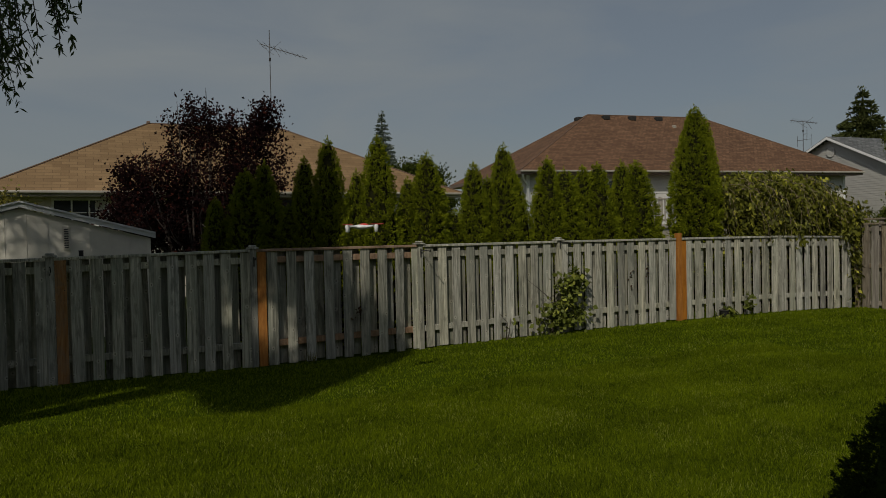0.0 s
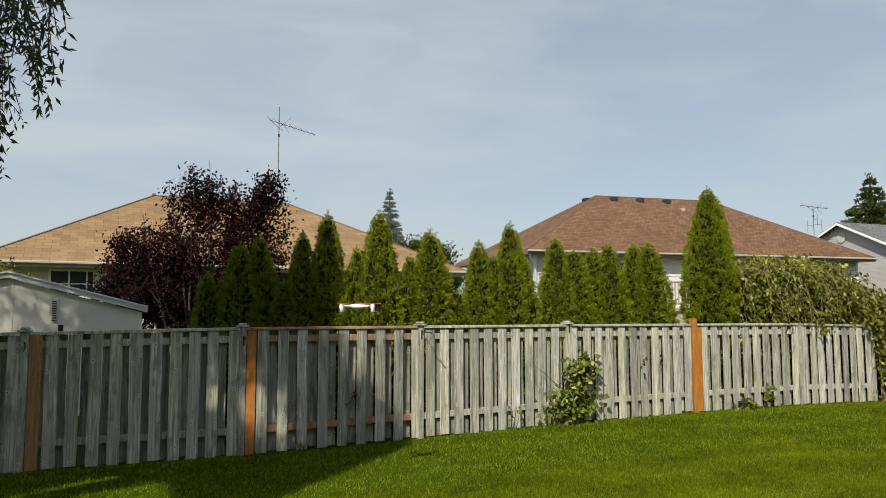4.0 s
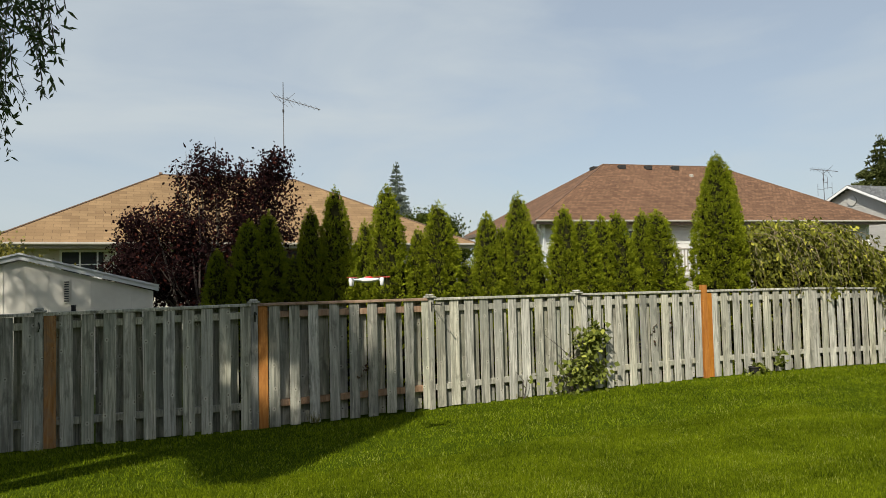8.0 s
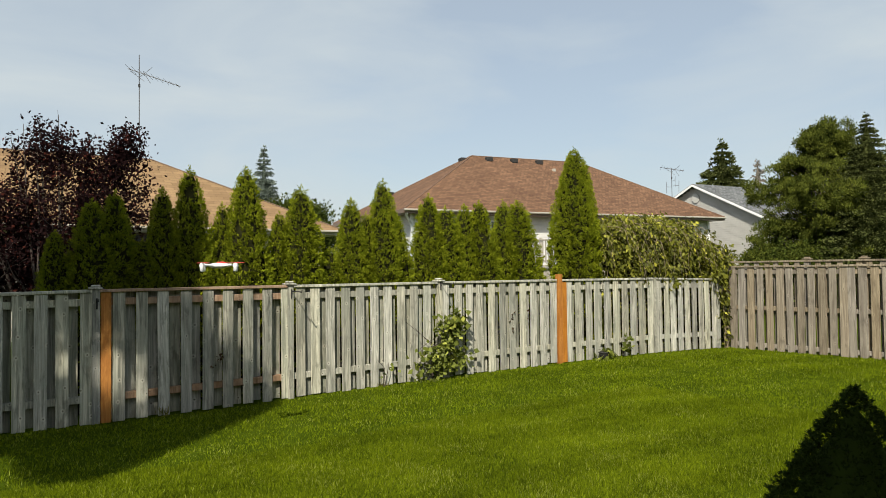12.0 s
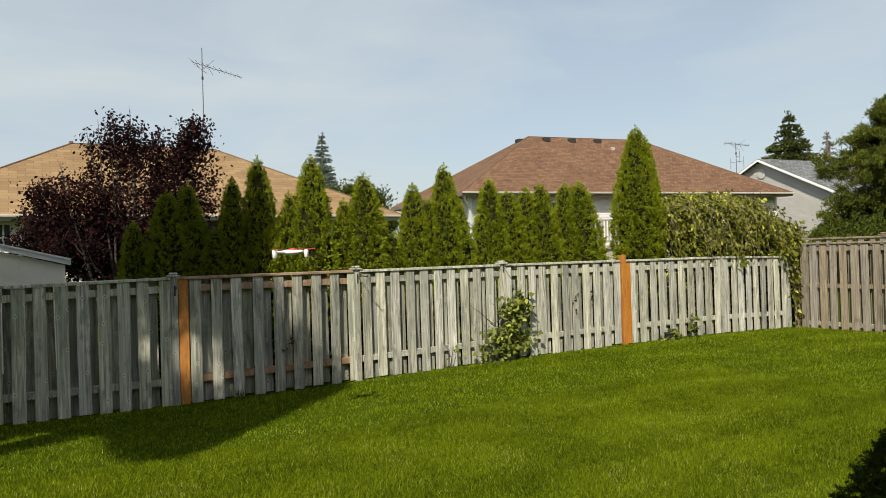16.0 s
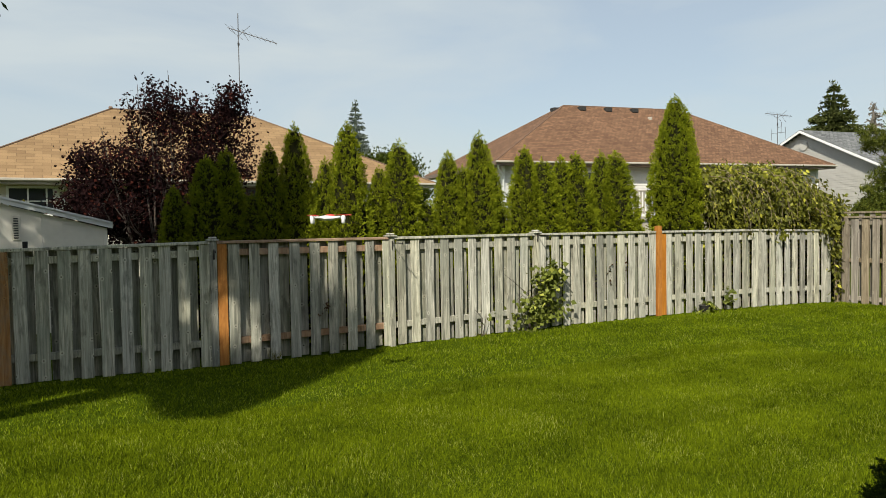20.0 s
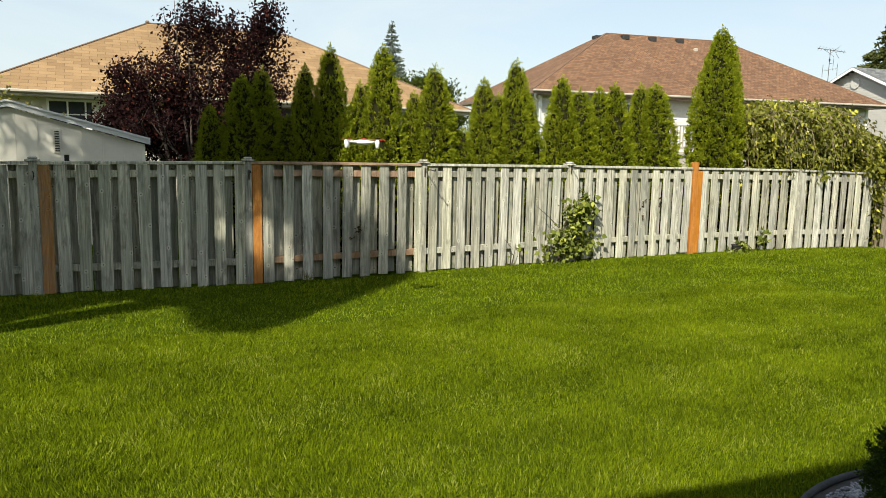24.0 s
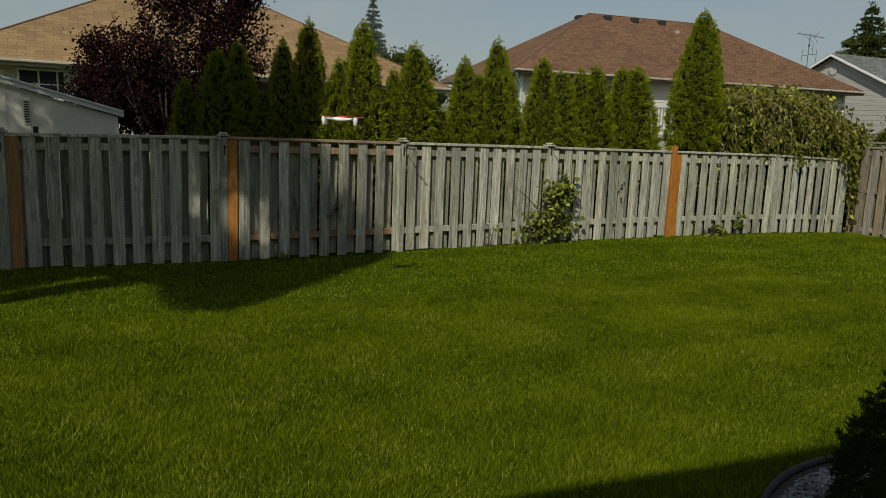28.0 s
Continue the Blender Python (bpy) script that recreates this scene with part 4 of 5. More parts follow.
def cedar_mesh(seed, h, r, n, full=0.60, taper=0.58):
    """A columnar white cedar: small upright fans of scale leaves over the crown, in lobes with dark hollows between;
    and a closed body inside, coloured as the crown's inner shade.
    """
    rng = np.random.default_rng(seed)

    def prof(u):
        v = np.clip(1.0 - u, 0, 1)
        return r * np.minimum(1.0, (v / full) ** taper) * (1 - 0.18 * np.clip((v - full) / (1 - full), 0, 1)) + 0.012

    def lump(a, u):
        return 1 + 0.07 * np.sin(a * 3 + u * 8 + seed) + 0.07 * np.sin(a * 5 - u * 19 + 2 * seed) + 0.06 * np.sin(a * 9 + u * 43 + seed) * np.sin(u * 30 + a * 2)

    u = rng.random(n * 6)
    u = np.where(rng.random(n * 6) < 0.8, 0.36 + 0.64 * u, u)          # sparser near the ground
    u = u[rng.random(n * 6) < prof(u) / r][:n]
    n = len(u)
    a = rng.uniform(0, 2 * np.pi, n)
    hollow = np.sin(a * 7 + 31 * u + seed) * np.sin(u * 47 - 3 * a) + 0.8 * np.sin(a * 13 - 17 * u) * np.sin(u * 83 + 5 * a + seed)
    rad = prof(u) * lump(a, u) * (0.94 + 0.10 * hollow + rng.uniform(-0.07, 0.05, n))
    out = np.stack([np.cos(a), np.sin(a), np.zeros(n)], 1)
    c = out * rad[:, None] + np.stack([np.zeros(n), np.zeros(n), u * h], 1)
    stem = unit(out * rng.uniform(0.45, 1.0, n)[:, None] + np.array((0, 0, 1.0)) * rng.uniform(0.35, 1.0, n)[:, None] + rng.normal(0, 0.22, (n, 3)))
    fan = unit(np.cross(stem, rng.normal(size=(n, 3))))
    k = 17
    size = np.repeat(rng.uniform(0.75, 1.2, n) * (1 - 0.35 * u), k)[:, None]
    S, T = np.repeat(stem, k, 0), np.repeat(fan, k, 0)
    f = rng.uniform(-1, 1, (n * k, 1))
    g = rng.uniform(-0.035, 0.05, (n * k, 1))
    at = np.repeat(c, k, 0) + (T * f * 0.036 + S * (g - 0.02 * np.abs(f)) + rng.normal(0, 0.008, (n * k, 3))) * size
    way = S + T * f * 0.9 + rng.normal(0, 0.25, (n * k, 3))
    length = rng.uniform(0.027, 0.050, n * k) * size[:, 0]
    lv = leaves(at, way, length, length * rng.uniform(0.36, 0.55, n * k), rng)
    m = 60                                                              # the leading shoot
    tip = np.stack([rng.normal(0, 0.012, m), rng.normal(0, 0.012, m), h * 0.955 + rng.random(m) ** 1.3 * 0.06 * h], 1)
    tv = leaves(tip, np.array((0, 0, 1.0)) + rng.normal(0, 0.35, (m, 3)), rng.uniform(0.025, 0.045, m), 0.014, rng)
    # closed body behind the fans, added to darken the gaps like inner shade
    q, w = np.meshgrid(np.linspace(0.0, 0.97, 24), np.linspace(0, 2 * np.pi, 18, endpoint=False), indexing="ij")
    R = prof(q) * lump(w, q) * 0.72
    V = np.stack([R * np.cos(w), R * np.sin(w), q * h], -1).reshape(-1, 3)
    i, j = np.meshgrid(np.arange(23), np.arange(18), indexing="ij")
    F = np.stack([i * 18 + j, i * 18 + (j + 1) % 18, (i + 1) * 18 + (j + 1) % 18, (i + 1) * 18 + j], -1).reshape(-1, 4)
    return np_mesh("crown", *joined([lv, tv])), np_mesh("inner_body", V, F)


def make_cedars():
    variants = [cedar_mesh(40 + s, 3.0, 0.40, 2150) for s in range(6)]
    rng = np.random.default_rng(8)
    trunk = np_mesh("trunk", *tube([(0, 0, -0.1), (0, 0, 0.6), (0.01, 0, 1.5)], [0.06, 0.05, 0.03], 7))
    # x, y, height of the tip, radius
    rows = [(2.08, 0.98, 2.35, 0.30), (2.51, 0.92, 2.76, 0.40), (2.80, 1.0, 2.90, 0.36), (3.40, 0.95, 2.96, 0.33), (3.77, 0.95, 3.27, 0.37),
            (4.24, 1.02, 2.80, 0.27), (4.57, 0.93, 3.32, 0.42), (5.10, 1.0, 2.68, 0.30), (5.42, 0.93, 3.09, 0.44), (6.27, 0.95, 2.93, 0.36),
            (6.56, 1.0, 2.72, 0.30), (6.85, 0.95, 3.27, 0.40), (7.06, 0.92, 2.73, 0.36), (7.73, 0.95, 3.06, 0.40), (8.06, 0.92, 2.87, 0.46),
            (8.48, 0.97, 2.92, 0.34), (8.77, 0.93, 2.98, 0.44), (9.33, 0.95, 3.03, 0.36), (9.63, 0.92, 3.03, 0.52),
            (3.12, 0.86, 2.25, 0.34), (4.02, 0.88, 2.1, 0.30), (5.88, 0.9, 2.15, 0.32), (9.10, 0.88, 2.2, 0.28), (9.8, 0.50, 1.74, 0.30)]
    for i, (x, y, tip, r) in enumerate(rows):
        t = thing("cedar_tree", "clipped green columnar cedar in a hedge row behind the fence", "tree", "cedar hedge row", at=(x, y, gz(x, y)), turn=rng.uniform(0, 360))
        for nm, me, mat in (("crown", variants[i % 6][0], M_CEDAR), ("inner_body", variants[i % 6][1], M_INNER_SHADE)):
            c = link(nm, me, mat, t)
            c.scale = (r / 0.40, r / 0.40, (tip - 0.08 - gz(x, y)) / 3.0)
        link("trunk", trunk, M_BARK, t)
    big = thing("cedar_tree", "tall columnar cedar standing above the hedge row", "tree", "cedar hedge row", at=(11.12, 1.0, gz(11.0, 0.85)))
    for seed, h, r, n, dx in ((71, 3.98, 0.46, 4100, 0.0), (72, 3.78, 0.28, 1800, 0.25)):
        crown, inner = cedar_mesh(seed, h, r, n, 0.42, 0.62)
        link("crown", crown, M_CEDAR, big).location = (dx, -0.02, 0)
        link("inner_body", inner, M_INNER_SHADE, big).location = (dx, -0.02, 0)
    link("trunk", trunk, M_BARK, big)


def limbs(base_at, top_at, spread, levels, rng, r0=0.07, n_first=6):
    """Stems and twigs by repeated forking: tube pieces and the twig ends."""
    pieces, ends = [], []

    def grow(p, d, length, r, level):
        k = 5
        pts = [p]
        dd = d.copy()
        for _ in range(k):
            dd = unit(dd + rng.normal(0, 0.10, 3) + np.array((0, 0, 0.04)))
            pts.append(pts[-1] + dd * length / k)
        pieces.append(tube(pts, np.linspace(r, r * 0.55, len(pts)), 5 if level < 2 else 4))
        if level >= levels:
            ends.extend((q, dd) for q in pts[1:])
            return
        for _ in range(rng.integers(3, 5)):
            q = pts[rng.integers(2, len(pts))]
            grow(np.array(q), unit(dd + rng.normal(0, spread, 3)), length * rng.uniform(0.5, 0.75), r * 0.5, level + 1)
        ends.append((pts[-1], dd))

    for i in range(n_first):
        a = 2 * np.pi * i / n_first + rng.uniform(-0.3, 0.3)
        d = unit(np.array((math.cos(a) * 0.5, math.sin(a) * 0.5, 1.0)) + rng.normal(0, 0.15, 3))
        grow(np.array(base_at, float), d, top_at, r0, 0)
    return pieces, ends


def make_purple_tree():
    rng = np.random.default_rng(21)
    t = thing("purple_tree", "dark purple-leaved plum tree with an open uneven crown", "tree", at=(2.55, 7.2, gz(2.5, 7.2)))
    pieces, ends = limbs((0, 0, 0.15), 1.75, 0.55, 3, rng, 0.06, 6)
    pieces.append(tube([(0, 0, -0.15), (0.02, 0, 0.1), (0, 0.02, 0.5)], [0.13, 0.11, 0.07], 8))
    for dx, dz in ((-0.3, 4.93), (0.65, 4.75), (1.35, 4.98), (0.15, 4.75), (1.1, 4.75), (-0.8, 4.5)):
        top = np.array((dx, rng.uniform(-0.3, 0.3), dz))
        pts = [np.array((dx * 0.4, 0, 2.2)), np.array((dx * 0.75, 0, 3.4)), top]
        pieces.append(tube(pts, [0.035, 0.02, 0.006], 5))
        for q in np.linspace(0.2, 1.0, 34):
            ends.append((pts[1] + (top - pts[1]) * q + rng.normal(0, 0.07, 3), np.array((0, 0, 1.0))))
    for dx, dz, q in ((-0.58, 4.85, 0.02), (-0.35, 4.6, -0.1), (-1.3, 3.9, 0.1), (0.05, 5.1, 0.0)):       # bare shoots and grey lower stems
        pieces.append(tube([(dx * 0.5, -0.4, 0.3), (dx * 0.7 + q, -0.55, 1.6), (dx * 0.9, -0.3, 3.0), (dx, 0, dz)], [0.04, 0.03, 0.018, 0.005], 5))
        for w in np.linspace(0.72, 0.97, 7):
            p = np.array((dx, 0.0, dz)) * (0.9 + 0.1 * w, 1, w)
            pieces.append(tube([p, p + rng.normal(0, 0.10, 3) + (0, 0, 0.08)], [0.005, 0.003], 3))
    link("trunk", np_mesh("trunk", *joined(pieces)), M_TWIG_DARK, t)
    E = np.array([e[0] for e in ends])
    keep = (((E[:, 0] - 0.1) / 2.05) ** 2 + (E[:, 1] / 2.0) ** 2 + ((E[:, 2] - 2.7) / 2.0) ** 2 < 1.05) | (E[:, 2] > 4.1)
    E = E[keep]
    # clumps crowd the middle of the crown; the foot is bare and the top ragged
    blob = []
    for (ex, ey, ez), (rx, ry, rz), m in (((-1.15, 0, 2.75), (0.95, 0.9, 0.95), 120), ((-1.75, 0, 2.2), (0.5, 0.6, 0.5), 36), ((-0.8, 0, 1.75), (0.9, 0.7, 0.55), 46), ((0.2, 0, 3.0), (1.2, 1.1, 1.2), 150), ((1.15, 0, 3.2), (0.85, 0.9, 1.25), 80),
                                          ((0.3, 0, 1.8), (1.5, 1.0, 0.9), 130), ((-0.1, 0, 4.3), (0.55, 0.5, 0.55), 30), ((0.8, 0, 4.1), (0.9, 0.5, 0.45), 42), ((1.42, 0, 4.45), (0.36, 0.4, 0.5), 24)):
        v = unit(rng.normal(size=(m, 3))) * (rng.random(m) ** 0.4)[:, None]
        blob.append(np.array((ex, ey, ez)) + v * (rx, ry, rz))
    blob = np.concatenate(blob)
    C = np.concatenate([E, blob])
    per = np.concatenate([np.full(len(E), 6), np.full(len(blob), 42)])
    at = np.repeat(C, per, axis=0)
    n = len(at)
    at = at + rng.normal(0, 1, (n, 3)) * np.repeat(np.concatenate([np.full(len(E), 0.06), np.full(len(blob), 0.12)]), per)[:, None]
    way = rng.normal(0, 0.8, (n, 3)) + np.array((0, 0, 0.15))
    size = rng.uniform(0.055, 0.095, n)
    link("crown", np_mesh("crown", *leaves(at, way, size, size * 0.66, rng)), M_PURPLE, t)


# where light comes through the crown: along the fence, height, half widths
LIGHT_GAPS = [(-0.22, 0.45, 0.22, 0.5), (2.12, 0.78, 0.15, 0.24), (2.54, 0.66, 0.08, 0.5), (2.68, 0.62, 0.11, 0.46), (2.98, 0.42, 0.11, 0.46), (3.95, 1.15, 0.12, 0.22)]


def make_willow():
    """The large weeping tree at the left of the lawn, whose shade falls on lawn, fence and shed."""
    rng = np.random.default_rng(31)
    cx, cy = -3.4, -4.7
    t = thing("weeping_willow", "large weeping willow with long hanging twigs of narrow leaves", "tree", at=(cx, cy, gz(cx, cy)))
    pieces = [tube([(0, 0, -0.2), (0.05, 0, 1.0), (0.0, 0.05, 3.0), (0.05, 0.0, 6.8)], [0.34, 0.27, 0.22, 0.10], 10)]
    at, way = [], []

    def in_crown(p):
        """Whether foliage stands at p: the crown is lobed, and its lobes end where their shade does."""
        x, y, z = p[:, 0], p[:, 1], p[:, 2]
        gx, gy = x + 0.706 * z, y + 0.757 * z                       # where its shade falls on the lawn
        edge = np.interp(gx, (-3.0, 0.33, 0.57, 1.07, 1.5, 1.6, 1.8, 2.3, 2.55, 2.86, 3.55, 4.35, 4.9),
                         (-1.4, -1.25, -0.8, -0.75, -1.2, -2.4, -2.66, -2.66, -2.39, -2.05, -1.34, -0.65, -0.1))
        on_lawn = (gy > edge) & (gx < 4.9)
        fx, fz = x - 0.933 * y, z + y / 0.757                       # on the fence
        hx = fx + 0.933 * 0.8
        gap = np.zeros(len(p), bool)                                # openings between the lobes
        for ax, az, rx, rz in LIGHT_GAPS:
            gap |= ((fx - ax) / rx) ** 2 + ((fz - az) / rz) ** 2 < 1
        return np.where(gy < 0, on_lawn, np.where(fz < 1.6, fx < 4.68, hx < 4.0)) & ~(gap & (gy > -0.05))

    for i in range(480):
        a = 2 * np.pi * i / 230 * 5.17 + rng.uniform(-0.2, 0.2)
        reach = rng.uniform(0.4, 1.0) ** 0.6 * 4.5
        top = rng.uniform(4.2, 9.6) - 0.15 * reach
        if i >= 330:                                   # the high near side, over the first cedars
            a, reach, top = rng.uniform(-0.2, 0.9), rng.uniform(2.4, 4.2), rng.uniform(6.6, 9.6)
        elif i >= 252:                                # the high far side, over the shed
            a, reach, top = rng.uniform(1.3, 2.4), rng.uniform(3.6, 5.2), rng.uniform(7.0, 10.0)
        elif i >= 230:                                 # the low fringe towards the lawn
            a, reach, top = rng.uniform(-0.15, 0.75), rng.uniform(3.5, 4.1), rng.uniform(4.3, 5.0)
        reach *= 1.0 - 0.3 * max(0.0, (top - 8.0) / 2.5)
        c, s_ = math.cos(a), math.sin(a)
        lean = 0.0 if s_ < 0.2 else 0.05 * max(0.0, top - 4.8)
        s_ *= 1.35 if s_ > 0 else 1.0                    # fuller on the side of the fence
        pts = [np.array((0, 0, 2.6 + 0.5 * (top - 4.0))), np.array((c * reach * 0.45 + lean * 0.7, s_ * reach * 0.45, top)), np.array((c * reach * 0.85 + lean, s_ * reach * 0.85, top - 0.1)), np.array((c * reach + lean, s_ * reach, top - 0.6))]
        far_out, count = 0.0, 0
        for k in range(19):
            q = rng.uniform(0.15, 1.0)
            j = min(int(q * 3), 2)
            s = pts[j] + (pts[j + 1] - pts[j]) * (q * 3 - j) + rng.normal(0, 0.2, 3)
            drop = rng.uniform(0.5, 1.3)
            low = max(3.12, (-2.66 - (cy + s[1])) / 0.757) + rng.uniform(0, 0.5)
            if s[2] - drop < low:
                drop = s[2] - low
            drift = rng.normal(0, 0.2, 2) + np.array((c, s_)) * 0.12
            # the low skirt of the crown ends short of the middle of the lawn
            if i >= 330 and cx + s[0] - 0.933 * (cy + s[1]) > 3.2:
                continue
            if drop < 0.15 or (s[2] - drop < 5.4 + 0.45 * max(0.0, cy + s[1] + 3.0) and cx + s[0] + drift[0] > 0.62 - (0.25 if cy + s[1] > -3.4 else 0.1) * (cy + s[1] + 3.4)):
                continue
            line = np.array([s + np.array((drift[0] * w * (1.6 - 0.6 * w), drift[1] * w * (1.6 - 0.6 * w), -drop * w)) for w in np.linspace(0, 1, 6)])
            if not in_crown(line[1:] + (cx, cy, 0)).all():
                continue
            pieces.append(tube(line[::2], 0.004, 3))
            far_out, count = max(far_out, q), count + 1
            m = int(drop * 36)
            w = rng.random(m)
            p = np.stack([np.interp(w, np.linspace(0, 1, 6), line[:, d]) for d in range(3)], 1)
            at.append(p)
            way.append(rng.normal(0, 0.6, (m, 3)) + np.array((0, 0, -0.75)))
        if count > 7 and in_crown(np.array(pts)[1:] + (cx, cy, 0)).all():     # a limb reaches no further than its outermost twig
            P = np.array(pts)
            w = np.linspace(0, 2.5 * far_out, 7)
            pieces.append(tube(np.stack([np.interp(w, (0, 1, 2, 3), P[:, d]) for d in range(3)], 1), np.linspace(0.06, 0.01, 7), 5))
    # the close inner foliage of the upper crown, in clumps
    m = 5200
    gx, gy, z = rng.uniform(-3.2, 4.75, m), rng.uniform(-2.7, 2.2, m), rng.uniform(5.2, 9.4, m)
    c = np.stack([gx - 0.706 * z, gy - 0.757 * z, z], 1)
    clear = (c[:, 2] - 1.75 > 0.56 * (c[:, 1] + 9.6)) | (c[:, 0] < 0.95 - 0.22 * (c[:, 1] + 9.6))
    off = (c - (cx, cy, 6.6)) / (5.0, 5.6, 3.2)
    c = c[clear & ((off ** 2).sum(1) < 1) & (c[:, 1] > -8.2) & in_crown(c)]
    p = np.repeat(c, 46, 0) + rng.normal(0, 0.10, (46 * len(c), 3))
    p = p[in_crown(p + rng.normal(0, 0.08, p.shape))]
    at.append(p - (cx, cy, 0))
    way.append(rng.normal(0, 0.7, p.shape) + np.array((0, 0, -0.5)))
    at, way = np.concatenate(at), np.concatenate(way)
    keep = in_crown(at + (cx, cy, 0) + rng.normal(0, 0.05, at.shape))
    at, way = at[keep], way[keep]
    n = len(at)
    size = rng.uniform(0.06, 0.105, n)
    link("trunk", np_mesh("trunk", *joined(pieces)), M_BARK, t)
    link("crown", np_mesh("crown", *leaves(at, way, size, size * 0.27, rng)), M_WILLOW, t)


def conifer(name, label, at, h, r, mat, seed, whorls=26, tiers=11, sprig=0.22, bare=0.05, body=0.5):
    """Whorls of branches on a straight stem, each branch a drooping row of sprigs."""
    rng = np.random.default_rng(seed)
    t = thing(name, label, "tree", at=(*at, gz(*at)))
    link("trunk", np_mesh("trunk", *tube([(0, 0, -0.2), (0, 0, h * 0.5), (0, 0, h * 0.985)], [0.022 * h, 0.012 * h, 0.003 * h], 7)), M_BARK, t)
    A, W, S = [], [], []
    for i in range(whorls):
        u = bare + (1 - bare) * (i + rng.uniform(-0.3, 0.3)) / whorls
        u = min(max(u, 0.0), 0.985)
        reach = r * (1 - u) ** 0.85 * rng.uniform(0.85, 1.08)
        k = tiers if u < 0.8 else max(5, tiers // 2)
        for j in range(k):
            a = rng.uniform(0, 2 * np.pi)
            rr = reach * rng.uniform(0.7, 1.05)
            m = max(6, int(rr / sprig * 9))
            w = rng.random(m) ** 0.7
            lift = 0.06 * rr * w - 0.16 * rr * w * w
            p = np.stack([np.cos(a) * rr * w, np.sin(a) * rr * w, u * h + lift], 1)
            fan = 0.22 * rr * (1 - 0.55 * w)
            p += rng.normal(0, 1, (m, 3)) * fan[:, None] * np.array((0.55, 0.55, 0.22))
            A.append(p)
            W.append(np.stack([np.cos(a) * np.ones(m), np.sin(a) * np.ones(m), np.full(m, 0.1)], 1) + rng.normal(0, 0.5, (m, 3)))
            S.append(rng.uniform(0.7, 1.3, m) * sprig * (1 - 0.35 * u))
    m = 40
    A.append(np.stack([rng.normal(0, 0.01 * h, m), rng.normal(0, 0.01 * h, m), h * rng.uniform(0.93, 1.0, m)], 1))
    W.append(np.array((0, 0, 1.0)) + rng.normal(0, 0.35, (m, 3)))
    S.append(np.full(m, sprig * 0.6))
    A, W, S = np.concatenate(A), np.concatenate(W), np.concatenate(S)
    cv = core(lambda q: r * body * (1 - q) ** 0.9 + 0.01, h * 0.95, 11, 14, seed)
    link("crown", np_mesh("crown", *joined([leaves(A, W, S, S * 0.38, rng), cv])), mat, t)


def pine(at, h, r, seed):
    """A broad pine: tufts of upward needles at the ends of rising limbs, with gaps between."""
    rng = np.random.default_rng(seed)
    t = thing("pine_tree", "broad green pine tree behind the brown fence", "tree", at=(*at, gz(*at)))
    side = np.array((0.52, -0.86, 0.0)) * 0.62

    def stem(u):
        return np.array((0, 0, u * h)) + u * u * side

    wood_pieces = [tube([stem(u) for u in np.linspace(-0.03, 0.95, 9)], np.linspace(0.17, 0.02, 9), 8)]
    C, L = [], []
    for i in range(270):
        u = 0.05 + 0.87 * rng.random() ** 1.1
        reach = 1.12 * r * (1.0 - u) ** 0.68 * min(1.0, 0.8 + 0.5 * u) * (0.84 + 0.2 * math.sin(13 * u))
        a = rng.uniform(0, 2 * np.pi)
        reach *= 1 + 0.16 * math.sin(4 * a + 9 * u)
        q = rng.random() ** (0.25 if i % 4 else 0.9)
        c = stem(u) + np.array((math.cos(a) * reach * q, math.sin(a) * reach * q, 0.16 * reach * q))
        root = stem(max(0.06, u - 0.5 * reach / h))
        wood_pieces.append(tube([root, root + (c - root) * (0.6, 0.6, 0.45), c - (0, 0, 0.08)], [0.035, 0.02, 0.006], 4))
        for _ in range(7):                              # a limb ends in a bunch of tufts
            C.append(c + rng.normal(0, 1, 3) * (0.24, 0.24, 0.15))
            L.append(c - (0, 0, 0.5))
    for _ in range(5):
        C.append(stem(0.97) + rng.normal(0, 0.10, 3))
        L.append(stem(0.9))
    C, L = np.array(C), np.array(L)
    per = 120
    P = np.repeat(C, per, axis=0) + rng.normal(0, 1, (len(C) * per, 3)) * (0.085, 0.085, 0.065)
    out = unit(np.repeat(C - L, per, axis=0))
    W = rng.normal(0, 0.75, P.shape) + out * 0.7 + np.array((0, 0, 0.45))
    S = rng.uniform(0.08, 0.15, len(P))
    link("trunk", np_mesh("trunk", *joined(wood_pieces)), M_TWIG_DARK, t)
    link("crown", np_mesh("crown", *leaves(P, W, S, S * 0.24, rng)), M_PINE, t)


def broadleaf(name, label, at, h, r, mat, seed, n=9000, size=0.16, z0=0.35):
    rng = np.random.default_rng(seed)
    t = thing(name, label, "tree", at=(*at, gz(*at)))
    pieces = [tube([(0, 0, -0.2), (0.03, 0, h * 0.3), (0, 0.05, h * 0.8)], [0.03 * h, 0.022 * h, 0.006 * h], 7)]
    C = []
    for i in range(26):
        v = unit(rng.normal(size=3)) * rng.random() ** 0.4
        c = np.array((v[0] * r, v[1] * r, h * (z0 + (1 - z0) * 0.5 * (1 + v[2] * 0.8))))
        C.append(c)
        pieces.append(tube([(0, 0, h * z0 * 0.8), c * (0.5, 0.5, 0.75), c], [0.012 * h, 0.007 * h, 0.002 * h], 4))
    C = np.array(C)
    at_ = C[rng.integers(len(C), size=n)] + rng.normal(0, 0.30 * r, (n, 3)) * (1, 1, 0.6)
    s = rng.uniform(0.7, 1.2, n) * size
    link("trunk", np_mesh("trunk", *joined(pieces)), M_BARK, t)
    link("crown", np_mesh("crown", *leaves(at_, rng.normal(0, 1, (n, 3)), s, s * 0.6, rng)), mat, t)


